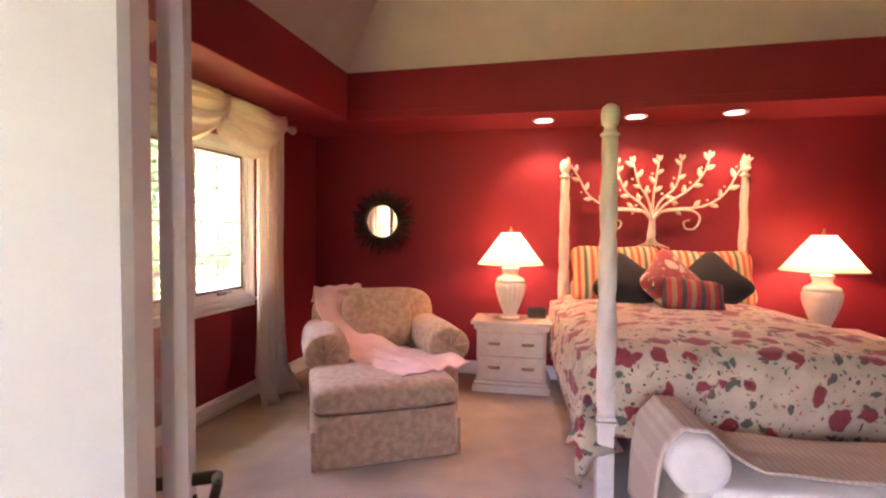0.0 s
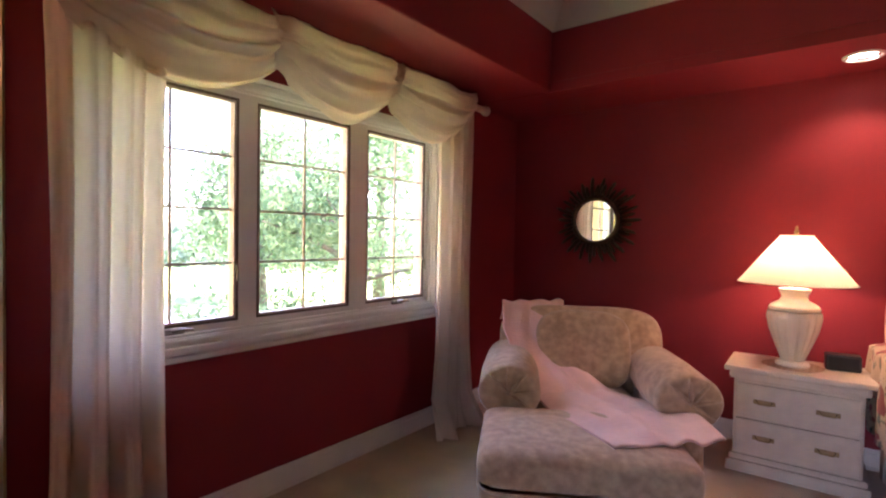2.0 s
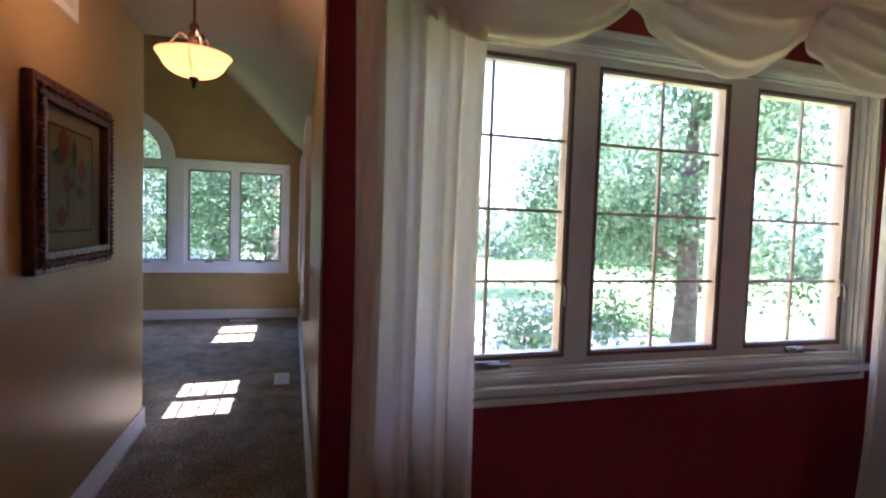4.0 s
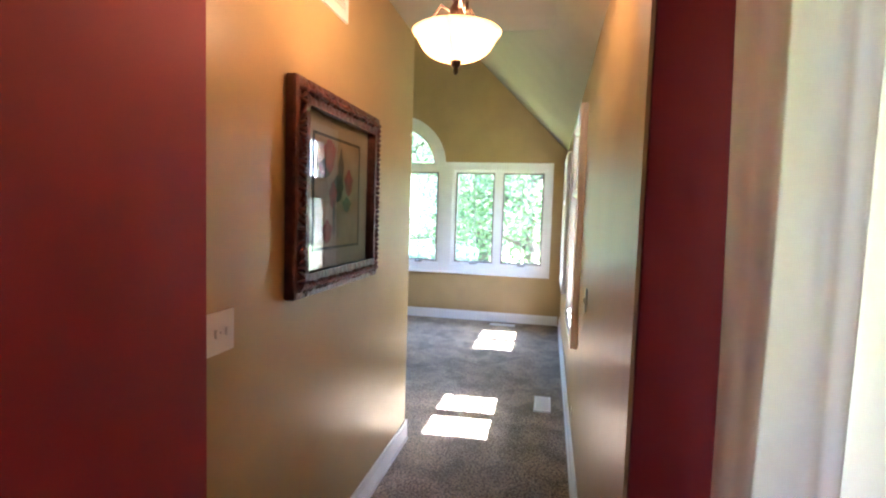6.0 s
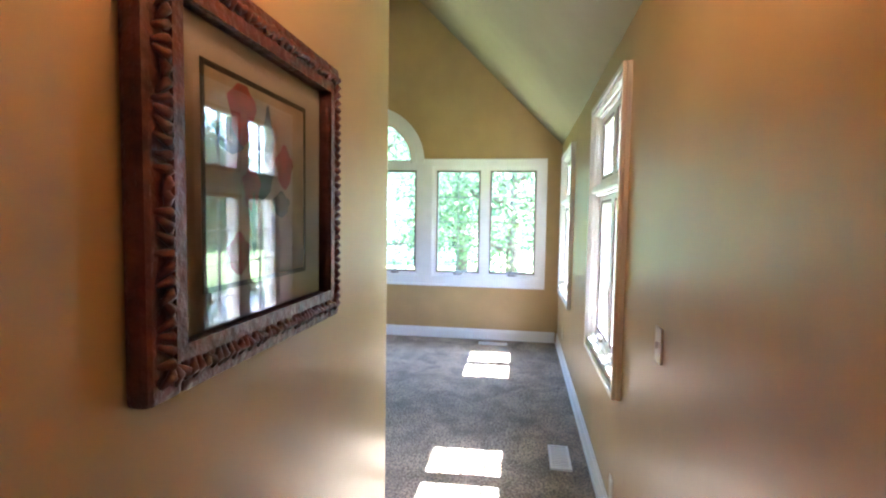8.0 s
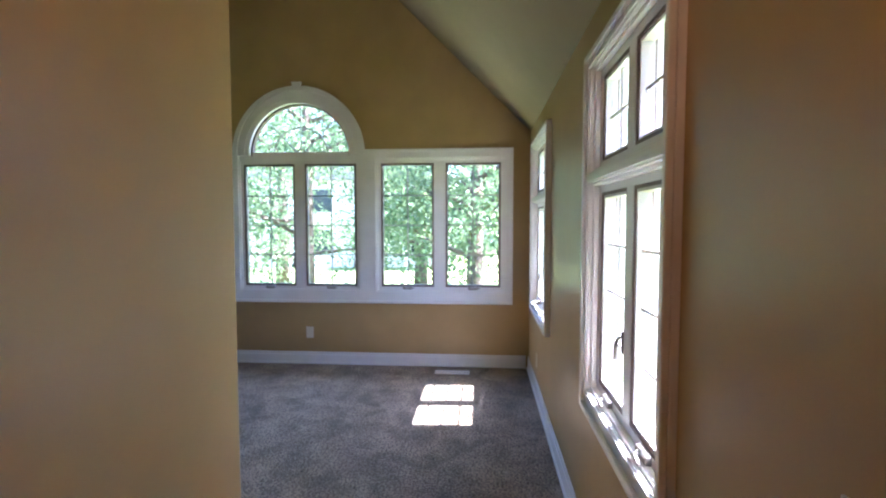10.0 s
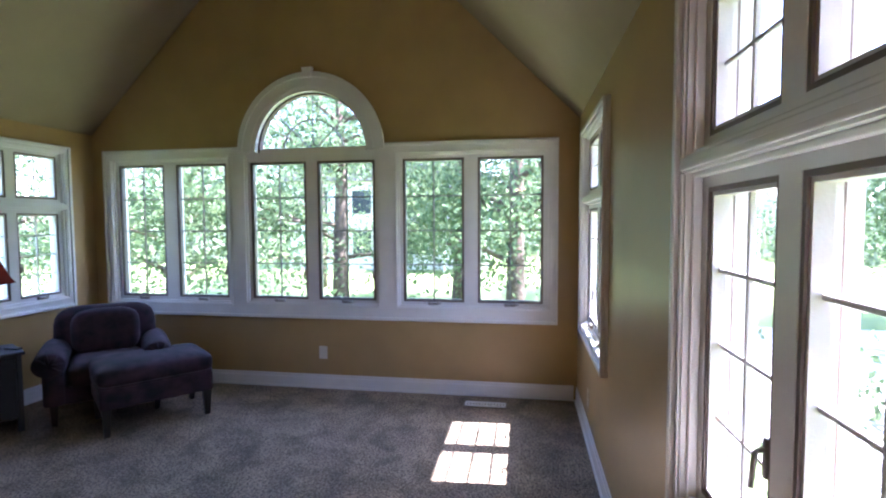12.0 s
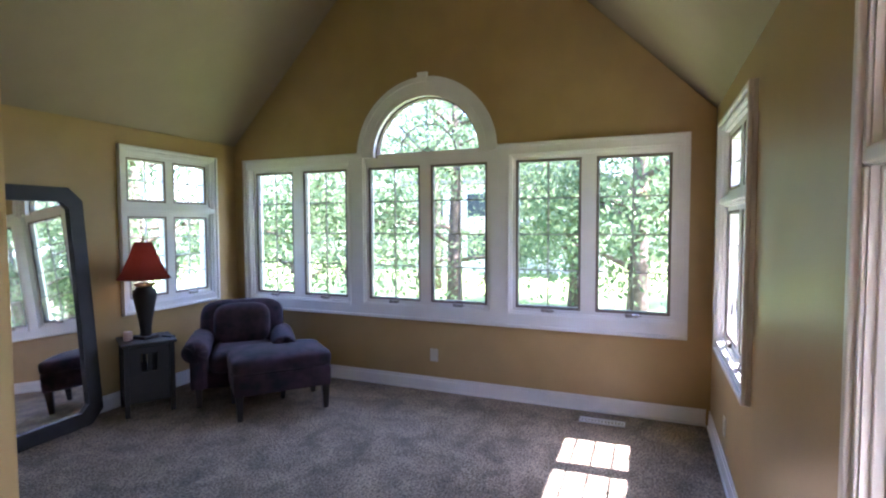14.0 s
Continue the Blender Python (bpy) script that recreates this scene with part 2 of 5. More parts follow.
def leaf_mat(name, a, b):
    m = bpy.data.materials.new(name)
    m.use_nodes = True
    n, lk = m.node_tree.nodes, m.node_tree.links
    n.remove(n["Principled BSDF"])
    ge = n.new("ShaderNodeNewGeometry")
    mx = n.new("ShaderNodeMix")
    mx.data_type = 'RGBA'
    mx.inputs["A"].default_value, mx.inputs["B"].default_value = (*a, 1), (*b, 1)
    lk.new(ge.outputs["Random Per Island"], mx.inputs["Factor"])
    d, t, s = n.new("ShaderNodeBsdfDiffuse"), n.new("ShaderNodeBsdfTranslucent"), n.new("ShaderNodeMixShader")
    lk.new(mx.outputs["Result"], d.inputs[0])
    lk.new(mx.outputs["Result"], t.inputs[0])
    s.inputs[0].default_value = 0.45
    lk.new(d.outputs[0], s.inputs[1])
    lk.new(t.outputs[0], s.inputs[2])
    lk.new(s.outputs[0], n["Material Output"].inputs[0])
    return m


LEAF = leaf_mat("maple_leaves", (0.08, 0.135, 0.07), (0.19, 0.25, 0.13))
# Paler, greyer than the near leaves: distance haze is put into the colour.
FARLEAF = leaf_mat("hazed_far_foliage", (0.14, 0.185, 0.13), (0.29, 0.34, 0.25))

# ---- mesh helpers ----


def obj(name, bm, material, parent=None, label="", smooth=False):
    me = bpy.data.meshes.new(name)
    bmesh.ops.recalc_face_normals(bm, faces=bm.faces)
    if smooth:
        for f in bm.faces:
            f.smooth = True
    bm.to_mesh(me)
    bm.free()
    me.materials.append(material)
    ob = new(name, me)
    if parent:
        ob.parent = parent
    if label:
        ob["label"] = label
    return ob


def part(name, bm, material, parent, label="", smooth=False):
    return obj(name, bm, material, parent, label, smooth)


def thing(name, label, category, at=None, group=""):
    ob = new(name)
    ob.empty_display_size = 0.1
    if at is not None:
        ob.matrix_basis = at
    return tagged(ob, label, category, group)


def fixed(name, bm, material, label, category, smooth=False):
    return tagged(obj(name, bm, material, smooth=smooth), label, category, kind="structure")


def box(lo, hi, bevel=0.0, bm=None, seg=2):
    bm2 = bmesh.new()
    lo, hi = Vector(lo), Vector(hi)
    bmesh.ops.create_cube(bm2, size=1.0, matrix=Matrix.Translation((lo + hi) / 2) @ Matrix.Diagonal((*(hi - lo), 1)))
    if bevel:
        bmesh.ops.bevel(bm2, geom=bm2.edges[:], offset=bevel, segments=seg, affect='EDGES', profile=0.6)
    return join(bm, bm2)


def join(bm, other, m=None):
    if m is not None:
        other.transform(m)
    if bm is None:
        return other
    vs = [bm.verts.new(v.co) for v in other.verts]
    other.verts.index_update()
    for f in other.faces:
        bm.faces.new([vs[v.index] for v in f.verts])
    other.free()
    return bm


def lathe(profile, seg=24, flute=0, depth=0.0, squash=1.0):
    """Turned form from (radius, height) pairs; flute: ribs round it."""
    bm = bmesh.new()
    rings = []
    for r, z in profile:
        ring = []
        for i in range(seg):
            a = 2 * math.pi * i / seg
            k = r * (1 + depth * math.cos(flute * a)) if flute else r
            ring.append(bm.verts.new((k * math.cos(a), k * math.sin(a) * squash, z)))
        rings.append(ring)
    for a, b in zip(rings, rings[1:]):
        for i in range(seg):
            bm.faces.new((a[i], a[(i + 1) % seg], b[(i + 1) % seg], b[i]))
    bm.faces.new(rings[0])
    bm.faces.new(rings[-1])
    return bm


def tube(points, radii, seg=8, bm=None):
    """A round bar along points."""
    bm = bm or bmesh.new()
    pts = [Vector(p) for p in points]
    rings = []
    for i, p in enumerate(pts):
        d = (pts[min(i + 1, len(pts) - 1)] - pts[max(i - 1, 0)]).normalized()
        u = d.orthogonal().normalized() if i == 0 else (u - d * u.dot(d)).normalized()
        v = d.cross(u)
        r = radii if isinstance(radii, (int, float)) else radii[i]
        rings.append([bm.verts.new(p + (u * math.cos(2 * math.pi * k / seg) + v * math.sin(2 * math.pi * k / seg)) * r) for k in range(seg)])
    for a, b in zip(rings, rings[1:]):
        for k in range(seg):
            bm.faces.new((a[k], a[(k + 1) % seg], b[(k + 1) % seg], b[k]))
    bm.faces.new(rings[0])
    bm.faces.new(rings[-1])
    return bm


def cushion(sx, sy, sz, ex=0.35, ez=0.55, nu=36, nv=18, puff=0.0, m=None, wobble=0.0):
    """A stuffed form: a rounded block (small exponents are boxier)."""
    bm = bmesh.new()

    def sp(c, e):
        return math.copysign(abs(c) ** e, c)
    rings = []
    for j in range(1, nv):
        v = -math.pi / 2 + math.pi * j / nv
        ring = []
        for i in range(nu):
            u = 2 * math.pi * i / nu
            p = Vector((sx / 2 * sp(math.cos(v), ez) * sp(math.cos(u), ex), sy / 2 * sp(math.cos(v), ez) * sp(math.sin(u), ex), sz / 2 * sp(math.sin(v), ez)))
            if puff:
                p.z *= 1 + puff * (1 - (2 * p.x / sx) ** 2) * (1 - (2 * p.y / sy) ** 2)
            if wobble:
                p += noise.noise_vector(p * 5.0) * wobble
            ring.append(bm.verts.new(p))
        rings.append(ring)
    for a, b in zip(rings, rings[1:]):
        for i in range(nu):
            bm.faces.new((a[i], a[(i + 1) % nu], b[(i + 1) % nu], b[i]))
    bm.faces.new(rings[0])
    bm.faces.new(rings[-1])
    if m is not None:
        bm.transform(m)
    return bm


def sheet(fn, nu, nv, thick=0.0):
    """A cloth surface fn(u, v), u and v from 0 to 1."""
    bm = bmesh.new()
    g = [[bm.verts.new(fn(i / nu, j / nv)) for i in range(nu + 1)] for j in range(nv + 1)]
    for j in range(nv):
        for i in range(nu):
            bm.faces.new((g[j][i], g[j][i + 1], g[j + 1][i + 1], g[j + 1][i]))
    if thick:
        bm.normal_update()
        bmesh.ops.solidify(bm, geom=bm.faces[:], thickness=thick)
    return bm


def slab(outline, axis_m, depth):
    """An outline in (u, v) pushed to a depth, placed by axis_m (u, v, w)."""
    bm = bmesh.new()
    f = bm.faces.new([bm.verts.new((u, v, 0)) for u, v in outline])
    r = bmesh.ops.extrude_face_region(bm, geom=[f])
    bmesh.ops.translate(bm, verts=[g for g in r["geom"] if isinstance(g, bmesh.types.BMVert)], vec=(0, 0, depth))
    bm.transform(axis_m)
    return bm


def panel_with_holes(u0, u1, v0, v1, holes, w0, w1, m):
    """A thick wall panel in (u, v, w) with rectangular holes."""
    us = sorted({u0, u1, *[h[0] for h in holes], *[h[1] for h in holes]})
    vs = sorted({v0, v1, *[h[2] for h in holes], *[h[3] for h in holes]})
    us, vs = [u for u in us if u0 <= u <= u1], [v for v in vs if v0 <= v <= v1]
    solid = {}
    for i in range(len(us) - 1):
        for j in range(len(vs) - 1):
            cu, cv = (us[i] + us[i + 1]) / 2, (vs[j] + vs[j + 1]) / 2
            solid[i, j] = not any(h[0] < cu < h[1] and h[2] < cv < h[3] for h in holes)
    bm = bmesh.new()
    vert = {}

    def vv(i, j, w):
        if (i, j, w) not in vert:
            vert[i, j, w] = bm.verts.new((us[i], vs[j], w))
        return vert[i, j, w]
    for (i, j), s in solid.items():
        if not s:
            continue
        for w in (w0, w1):
            bm.faces.new([vv(i, j, w), vv(i + 1, j, w), vv(i + 1, j + 1, w), vv(i, j + 1, w)])
        for di, dj, a, b in ((-1, 0, (i, j), (i, j + 1)), (1, 0, (i + 1, j), (i + 1, j + 1)), (0, -1, (i, j), (i + 1, j)), (0, 1, (i, j + 1), (i + 1, j + 1))):
            if not solid.get((i + di, j + dj), False):
                bm.faces.new([vv(*a, w0), vv(*b, w0), vv(*b, w1), vv(*a, w1)])
    bm.transform(m)
    return bm


def axes(o, u, v, w):
    m = Matrix((u, v, w)).transposed().to_4x4()
    m.translation = o
    return m


# wall planes: u along the wall, v up, w into the room
M_BEDWIN = axes((-2.55, 0, 0), (0, 1, 0), (0, 0, 1), (1, 0, 0))
M_FAR = axes((-8.65, 0, 0), (0, 1, 0), (0, 0, 1), (1, 0, 0))
M_RIGHT = axes((0, 1.27, 0), (1, 0, 0), (0, 0, 1), (0, -1, 0))
M_LEFT = axes((0, -3.38, 0), (1, 0, 0), (0, 0, 1), (0, 1, 0))

# ---- structure: bedroom ----
fixed("floor_bedroom", box((-2.55, 0.06, -0.12), (3.6, 4.85, 0.0)), PEACH, "beige cut-pile bedroom carpet", "floor")
fixed("floor_sunroom", box((-8.8, -3.5, -0.12), (-2.55, 1.4, -0.002)), TAUPE, "speckled taupe carpet of the hall and sunroom", "floor")
fixed("floor_landing", box((-1.2, -1.8, -0.12), (1.4, 0.057, -0.001)), PEACH, "beige carpet outside the bedroom door", "floor")
HOLE1 = (1.44, 3.66, 0.86, 2.16)
fixed("wall_bedroom_window", panel_with_holes(1.245, 5.0, 0, 3.9, [HOLE1], -0.16, 0.0, M_BEDWIN), RED, "deep red painted wall with a triple window", "wall")
fixed("wall_bedroom_corner", box((-2.98, 0.02, 2.76), (-2.84, 0.199, 3.9)), RED, "deep red wall beside the hall opening", "wall")
fixed("wall_bed", box((-2.71, 4.852, 0), (3.75, 5.0, 3.9)), RED, "deep red painted wall behind the bed", "wall")
fixed("wall_bedroom_east", box((3.602, 0.06, 0), (3.75, 4.85, 3.9)), RED, "deep red bedroom wall", "wall")
M_SOUTH = axes((0, 0.2, 0), (1, 0, 0), (0, 0, 1), (0, 1, 0))
# doorway cut wide on its unseen side, letting landing daylight in
fixed("wall_bedroom_south", panel_with_holes(-2.69, 3.6, 0, 3.9, [(-0.34, 1.15, -1, 2.08)], -0.14, 0.0, M_SOUTH), RED, "deep red wall around the bedroom door", "wall")
fixed("header_hall", box((-2.68, 0.2, 2.60), (-2.555, 1.243, 3.9)), RED, "deep red header over the hall opening", "wall")
for nm, lo, hi in (("wall_landing_west", (-1.3, -1.8, 0), (-1.2, 0.058, 2.6)), ("wall_landing_east", (1.4, -1.8, 0), (1.5, 0.058, 2.6))):
    fixed(nm, box(lo, hi), CREAM, "plain cream landing wall", "wall")
# unseen opening, added only to bring daylight through the bedroom door
fixed("wall_landing_south", panel_with_holes(-1.3, 1.5, 0, 2.6, [(-0.9, 1.1, 0.7, 2.1)], -0.1, 0.0, axes((0, -1.8, 0), (1, 0, 0), (0, 0, 1), (0, 1, 0))), CREAM, "plain cream landing wall with an opening added for daylight", "wall")
fixed("ceiling_landing", box((-1.3, -1.9, 2.6), (1.5, 0.058, 2.7)), CREAM, "plain landing ceiling", "ceiling")
# dropped soffits round the room
fixed("soffit_window", box((-2.548, 0.203, 2.45), (-1.87, 4.16, 2.90), 0.012), RED, "deep red dropped soffit above the window", "ceiling")
SOF = panel_with_holes(-2.548, 3.6, 4.162, 4.85, [(bx - 0.065, bx + 0.065, 4.435, 4.565) for bx in (-0.12, 0.67, 1.45)], 2.45, 2.52, Matrix.Identity(4))
fixed("soffit_bed_underside", SOF, RED, "deep red soffit underside with recessed lights", "ceiling")
fixed("soffit_bed", box((-2.548, 4.161, 2.522), (3.6, 4.85, 2.90)), RED, "deep red dropped soffit above the bed", "ceiling")
bm = bmesh.new()
lo = [(-1.98, 0.12, 2.78), (3.68, 0.12, 2.78), (3.68, 4.27, 2.78), (-1.98, 4.27, 2.78)]
hi = [(-0.9, 1.3, 3.75), (2.6, 1.3, 3.75), (2.6, 3.19, 3.75), (-0.9, 3.19, 3.75)]
a, b = [bm.verts.new(p) for p in lo], [bm.verts.new(p) for p in hi]
for i in range(4):
    bm.faces.new((a[i], a[(i + 1) % 4], b[(i + 1) % 4], b[i]))
bm.faces.new(b)
bmesh.ops.solidify(bm, geom=bm.faces[:], thickness=-0.05)
fixed("ceiling_bedroom", bm, CREAM, "cream vaulted tray ceiling", "ceiling")
fixed("roof_bedroom", box((-2.75, 0.0, 3.9), (3.8, 5.0, 4.0)), ROOF, "roof above the bedroom", "roof")

# ---- structure: hall and sunroom ----
RW = [(-5.77, -4.745, 0.69, 2.21), (-8.21, -7.07, 0.69, 2.21)]
LW = (-8.37, -7.32, 0.77, 2.245)
YC = -1.105
FW = (-3.24, 1.10, 0.655, 2.24)


def inset(r, d):
    return (r[0] + d, r[1] - d, r[2] + d, r[3] - d)


fixed("wall_hall_right", panel_with_holes(-8.80, -2.713, 0, 2.40, [inset(r, 0.01) for r in RW], -0.14, 0.0, M_RIGHT), GOLD, "ochre satin wall with two windows", "wall")
fixed("wall_hall_jamb", box((-2.711, 1.235, 0), (-2.552, 1.243, 2.60)), GOLD, "ochre return of the hall wall", "wall")
fixed("wall_hall_left", box((-4.70, 0.02, 0), (-2.692, 0.185, 2.63), 0.004), GOLD, "ochre satin hall wall with a picture", "wall")
fixed("wall_sunroom_left", panel_with_holes(-8.80, -4.0, 0, 2.40, [inset(LW, 0.01)], -0.14, 0.0, M_LEFT), GOLD, "ochre wall with a small window", "wall")
fixed("wall_sunroom_east", box((-4.45, -3.378, 0), (-4.30, 0.018, 4.7)), GOLD, "ochre end wall of the sunroom", "wall")
FH = inset(FW, 0.01)
fixed("wall_far_lower", panel_with_holes(-3.38, 1.27, 0, 2.18, [(FH[0], FH[1], FH[2], 3)], -0.14, 0.0, M_FAR), GOLD, "ochre wall under the row of windows", "wall")
arc = [(YC + 0.66 * math.cos(t), 2.21 + 0.66 * math.sin(t)) for t in np.linspace(0, math.pi, 33)]
gable = [(-3.38, 2.18), (FH[0], 2.18), (FH[0], 2.21)] + arc[::-1] + [(FH[1], 2.21), (FH[1], 2.18), (1.27, 2.18), (1.27, 2.40), (-1.055, 4.72), (-3.38, 2.40)]
fixed("wall_far_gable", slab(gable, M_FAR @ Matrix.Translation((0, 0, -0.14)), 0.14), GOLD, "ochre gable wall with an arched opening", "wall")
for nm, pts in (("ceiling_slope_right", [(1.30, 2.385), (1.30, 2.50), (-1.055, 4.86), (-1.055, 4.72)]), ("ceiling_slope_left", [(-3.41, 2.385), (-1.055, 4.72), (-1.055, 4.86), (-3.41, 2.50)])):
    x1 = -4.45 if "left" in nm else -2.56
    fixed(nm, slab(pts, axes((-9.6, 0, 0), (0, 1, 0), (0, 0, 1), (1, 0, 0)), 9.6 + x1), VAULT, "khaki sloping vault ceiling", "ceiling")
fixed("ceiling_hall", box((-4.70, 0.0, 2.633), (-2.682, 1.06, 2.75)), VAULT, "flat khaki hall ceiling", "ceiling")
fixed("wall_above_hall", box((-4.70, 0.0, 2.75), (-4.55, 1.0, 4.6)), GOLD, "ochre wall above the hall ceiling", "wall")
# added overhang, out of view: stops a sun streak on the south wall
fixed("eave_sun_blocker", box((-3.45, 1.45, 2.56), (-2.72, 5.6, 2.68)), WHITE, "white overhang added to keep sun out of the bedroom window", "eave")
fixed("eave", box((-9.6, 1.42, 2.56), (-2.8, 1.90, 2.68)), WHITE, "white roof overhang above the windows", "eave")


def skirting(name, m, u0, u1, high=0.13):
    bm = box((u0, 0, 0.002), (u1, high - 0.03, 0.016), 0.003)
    box((u0, high - 0.03, 0.002), (u1, high, 0.012), 0.004, bm)
    box((u0, 0.0, 0.016), (u1, 0.02, 0.026), 0.004, bm)
    bm.transform(m)
    fixed(name, bm, WHITE, "white moulded baseboard", "baseboard")


skirting("baseboard_window", M_BEDWIN, 1.25, 4.83)
M_BED = axes((0, 4.852, 0), (1, 0, 0), (0, 0, 1), (0, -1, 0))
skirting("baseboard_bed", M_BED, -2.52, 3.58)
skirting("baseboard_far", M_FAR, -3.35, 1.24)
skirting("baseboard_right", M_RIGHT, -8.62, -2.72)
skirting("baseboard_left", M_LEFT, -8.62, -4.47)
skirting("baseboard_hall", axes((0, 0.185, 0), (1, 0, 0), (0, 0, 1), (0, 1, 0)), -4.70, -2.70)
bm = box((-4.718, 0.02, 0), (-4.702, 0.20, 0.13), 0.004)
fixed("baseboard_hall_end", bm, WHITE, "white moulded baseboard", "baseboard")


def glazing(name, outline, w, glass, parent, label):
    """A thin glass sheet facing the room."""
    me = bpy.data.meshes.new(name)
    me.from_pydata([(u, v, w) for u, v in outline], [], [list(range(len(outline)))])
    me.materials.append(glass)
    ob = new(name, me)
    ob.parent = parent
    ob["label"] = label
    ob.visible_shadow = False
    return ob


def sash(win, u0, u1, v0, v1, cols, rows, wood, crank=True, lock=True):
    """One glazed light: dark seal, sash frame, bars, panes and hardware, in wall axes."""
    fr = thing_part("sash", win)
    W0, W1 = -0.075, -0.03
    bm = panel_with_holes(u0, u1, v0, v1, [(u0 + 0.012, u1 - 0.012, v0 + 0.012, v1 - 0.012)], W0 - 0.01, W1 + 0.006, Matrix.Identity(4))
    part("seal", bm, SASH, fr, "dark brown sash edge")
    s = 0.022
    bm = panel_with_holes(u0 + 0.012, u1 - 0.012, v0 + 0.012, v1 - 0.012, [(u0 + s, u1 - s, v0 + s, v1 - s)], W0, W1, Matrix.Identity(4))
    part("sash_frame", bm, wood, fr)
    bars = []
    for i in range(1, cols):
        u = u0 + s + (u1 - u0 - 2 * s) * i / cols
        bars.append(((u - 0.006, v0 + s, -0.060), (u + 0.006, v1 - s, -0.046)))
    for j in range(1, rows):
        v = v0 + s + (v1 - v0 - 2 * s) * j / rows
        bars.append(((u0 + s, v - 0.006, -0.059), (u1 - s, v + 0.006, -0.047)))
    for lo_, hi_ in bars:
        part("glazing_bar", box(lo_, hi_, 0.002, seg=1), wood, fr)
    glazing("pane", [(u0 + s - 0.004, v0 + s - 0.004), (u1 - s + 0.004, v0 + s - 0.004), (u1 - s + 0.004, v1 - s + 0.004), (u0 + s - 0.004, v1 - s + 0.004)], -0.064, PANE, fr, "clear glass pane")
    if crank:
        c = (u0 + u1) / 2
        bm = box((c - 0.05, v0 - 0.028, -0.028), (c + 0.05, v0 + 0.002, 0.0), 0.008)
        tube([(c - 0.01, v0 - 0.012, 0.0), (c + 0.02, v0 - 0.004, 0.022), (c + 0.075, v0 - 0.008, 0.026)], [0.008, 0.007, 0.006], 8, bm)
        part("crank_handle", bm, STEEL, fr, "metal crank handle", True)
    if lock:
        bm = box((u1 - 0.026, v0 + 0.22, -0.03), (u1 - 0.010, v0 + 0.30, -0.018), 0.003)
        tube([(u1 - 0.018, v0 + 0.28, -0.018), (u1 - 0.018, v0 + 0.27, -0.002), (u1 - 0.018, v0 + 0.20, 0.004)], 0.006, 8, bm)
        part("sash_lock", bm, STEEL, fr, "small metal sash lock", True)


def thing_part(name, parent):
    ob = new(name)
    ob.parent = parent
    ob.empty_display_size = 0.05
    return ob


def window(name, m, outer, lights, wood, label, sill=0.0, arch=False, pairs=None):
    """Flat casing boards, a stepped bead round each group of lights, a recessed frame with mullions."""
    win = tagged(new(name), label, "window", kind="structure")
    win.matrix_basis = m
    holes = [l[:4] for l in lights]
    pairs = pairs or [list(range(len(lights)))]
    rim = 0.042
    groups = []
    for p in pairs:
        groups.append((min(holes[k][0] for k in p) - rim, max(holes[k][1] for k in p) + rim, min(holes[k][2] for k in p) - rim, max(holes[k][3] for k in p) + rim))
    top = outer[3]
    deep = holes + ([(YC - 0.54, YC + 0.54, 2.225, 2.30)] if arch else [])
    part("window_frame", panel_with_holes(outer[0] + 0.012, outer[1] - 0.012, outer[2] + 0.012, top - 0.012, deep, -0.12, -0.022, Matrix.Identity(4)), WHITE, win)
    boards = groups
    if arch:
        boards = [g if k != 1 else (*g[:3], 3.0) for k, g in enumerate(groups)]
    part("casing", panel_with_holes(*outer, boards, -0.021, 0.020, Matrix.Identity(4)), WHITE, win)
    for k, g in enumerate(groups):
        ring = [((g[0], g[2], -0.021), (g[0] + 0.014, g[3], 0.004)), ((g[1] - 0.014, g[2], -0.021), (g[1], g[3], 0.004)), ((g[0] + 0.014, g[2], -0.021), (g[1] - 0.014, g[2] + 0.014, 0.004)),
                ((g[0] - 0.026, g[2] - 0.026, 0.020), (g[0] - 0.006, g[3], 0.029)), ((g[1] + 0.006, g[2] - 0.026, 0.020), (g[1] + 0.026, g[3], 0.029)), ((g[0] - 0.006, g[2] - 0.026, 0.020), (g[1] + 0.006, g[2] - 0.006, 0.029))]
        if arch and k == 1:
            ring = ring[:3]
        else:
            ring += [((g[0] + 0.014, g[3] - 0.014, -0.021), (g[1] - 0.014, g[3], 0.004)), ((g[0] - 0.026, g[3] + 0.006, 0.020), (g[1] + 0.026, g[3] + 0.026, 0.029))]
        for lo_, hi_ in ring:
            part("bead", box(lo_, hi_, 0.004), WHITE, win)
    gap = (YC - 0.69, YC + 0.69)
    strips = [((outer[0], outer[2], 0.021), (outer[0] + 0.028, top, 0.042)), ((outer[1] - 0.028, outer[2], 0.021), (outer[1], top, 0.042)),
              ((outer[0] + 0.029, outer[2], 0.021), (outer[1] - 0.029, outer[2] + 0.028, 0.042))]
    if arch:
        strips += [((outer[0] + 0.029, top - 0.028, 0.021), (gap[0], top, 0.042)), ((gap[1], top - 0.028, 0.021), (outer[1] - 0.029, top, 0.042))]
    else:
        strips.append(((outer[0] + 0.029, top - 0.028, 0.021), (outer[1] - 0.029, top, 0.042)))
    for lo_, hi_ in strips:
        part("moulding", box(lo_, hi_, 0.007, seg=3), WHITE, win)
    if sill:
        part("window_sill", box((outer[0] - 0.03, outer[2] + 0.04, 0.021), (outer[1] + 0.03, outer[2] + 0.07, sill), 0.006), WHITE, win)
    for l in lights:
        sash(win, *l[:6], wood, *(l[6:] or (True, True)))
    return win


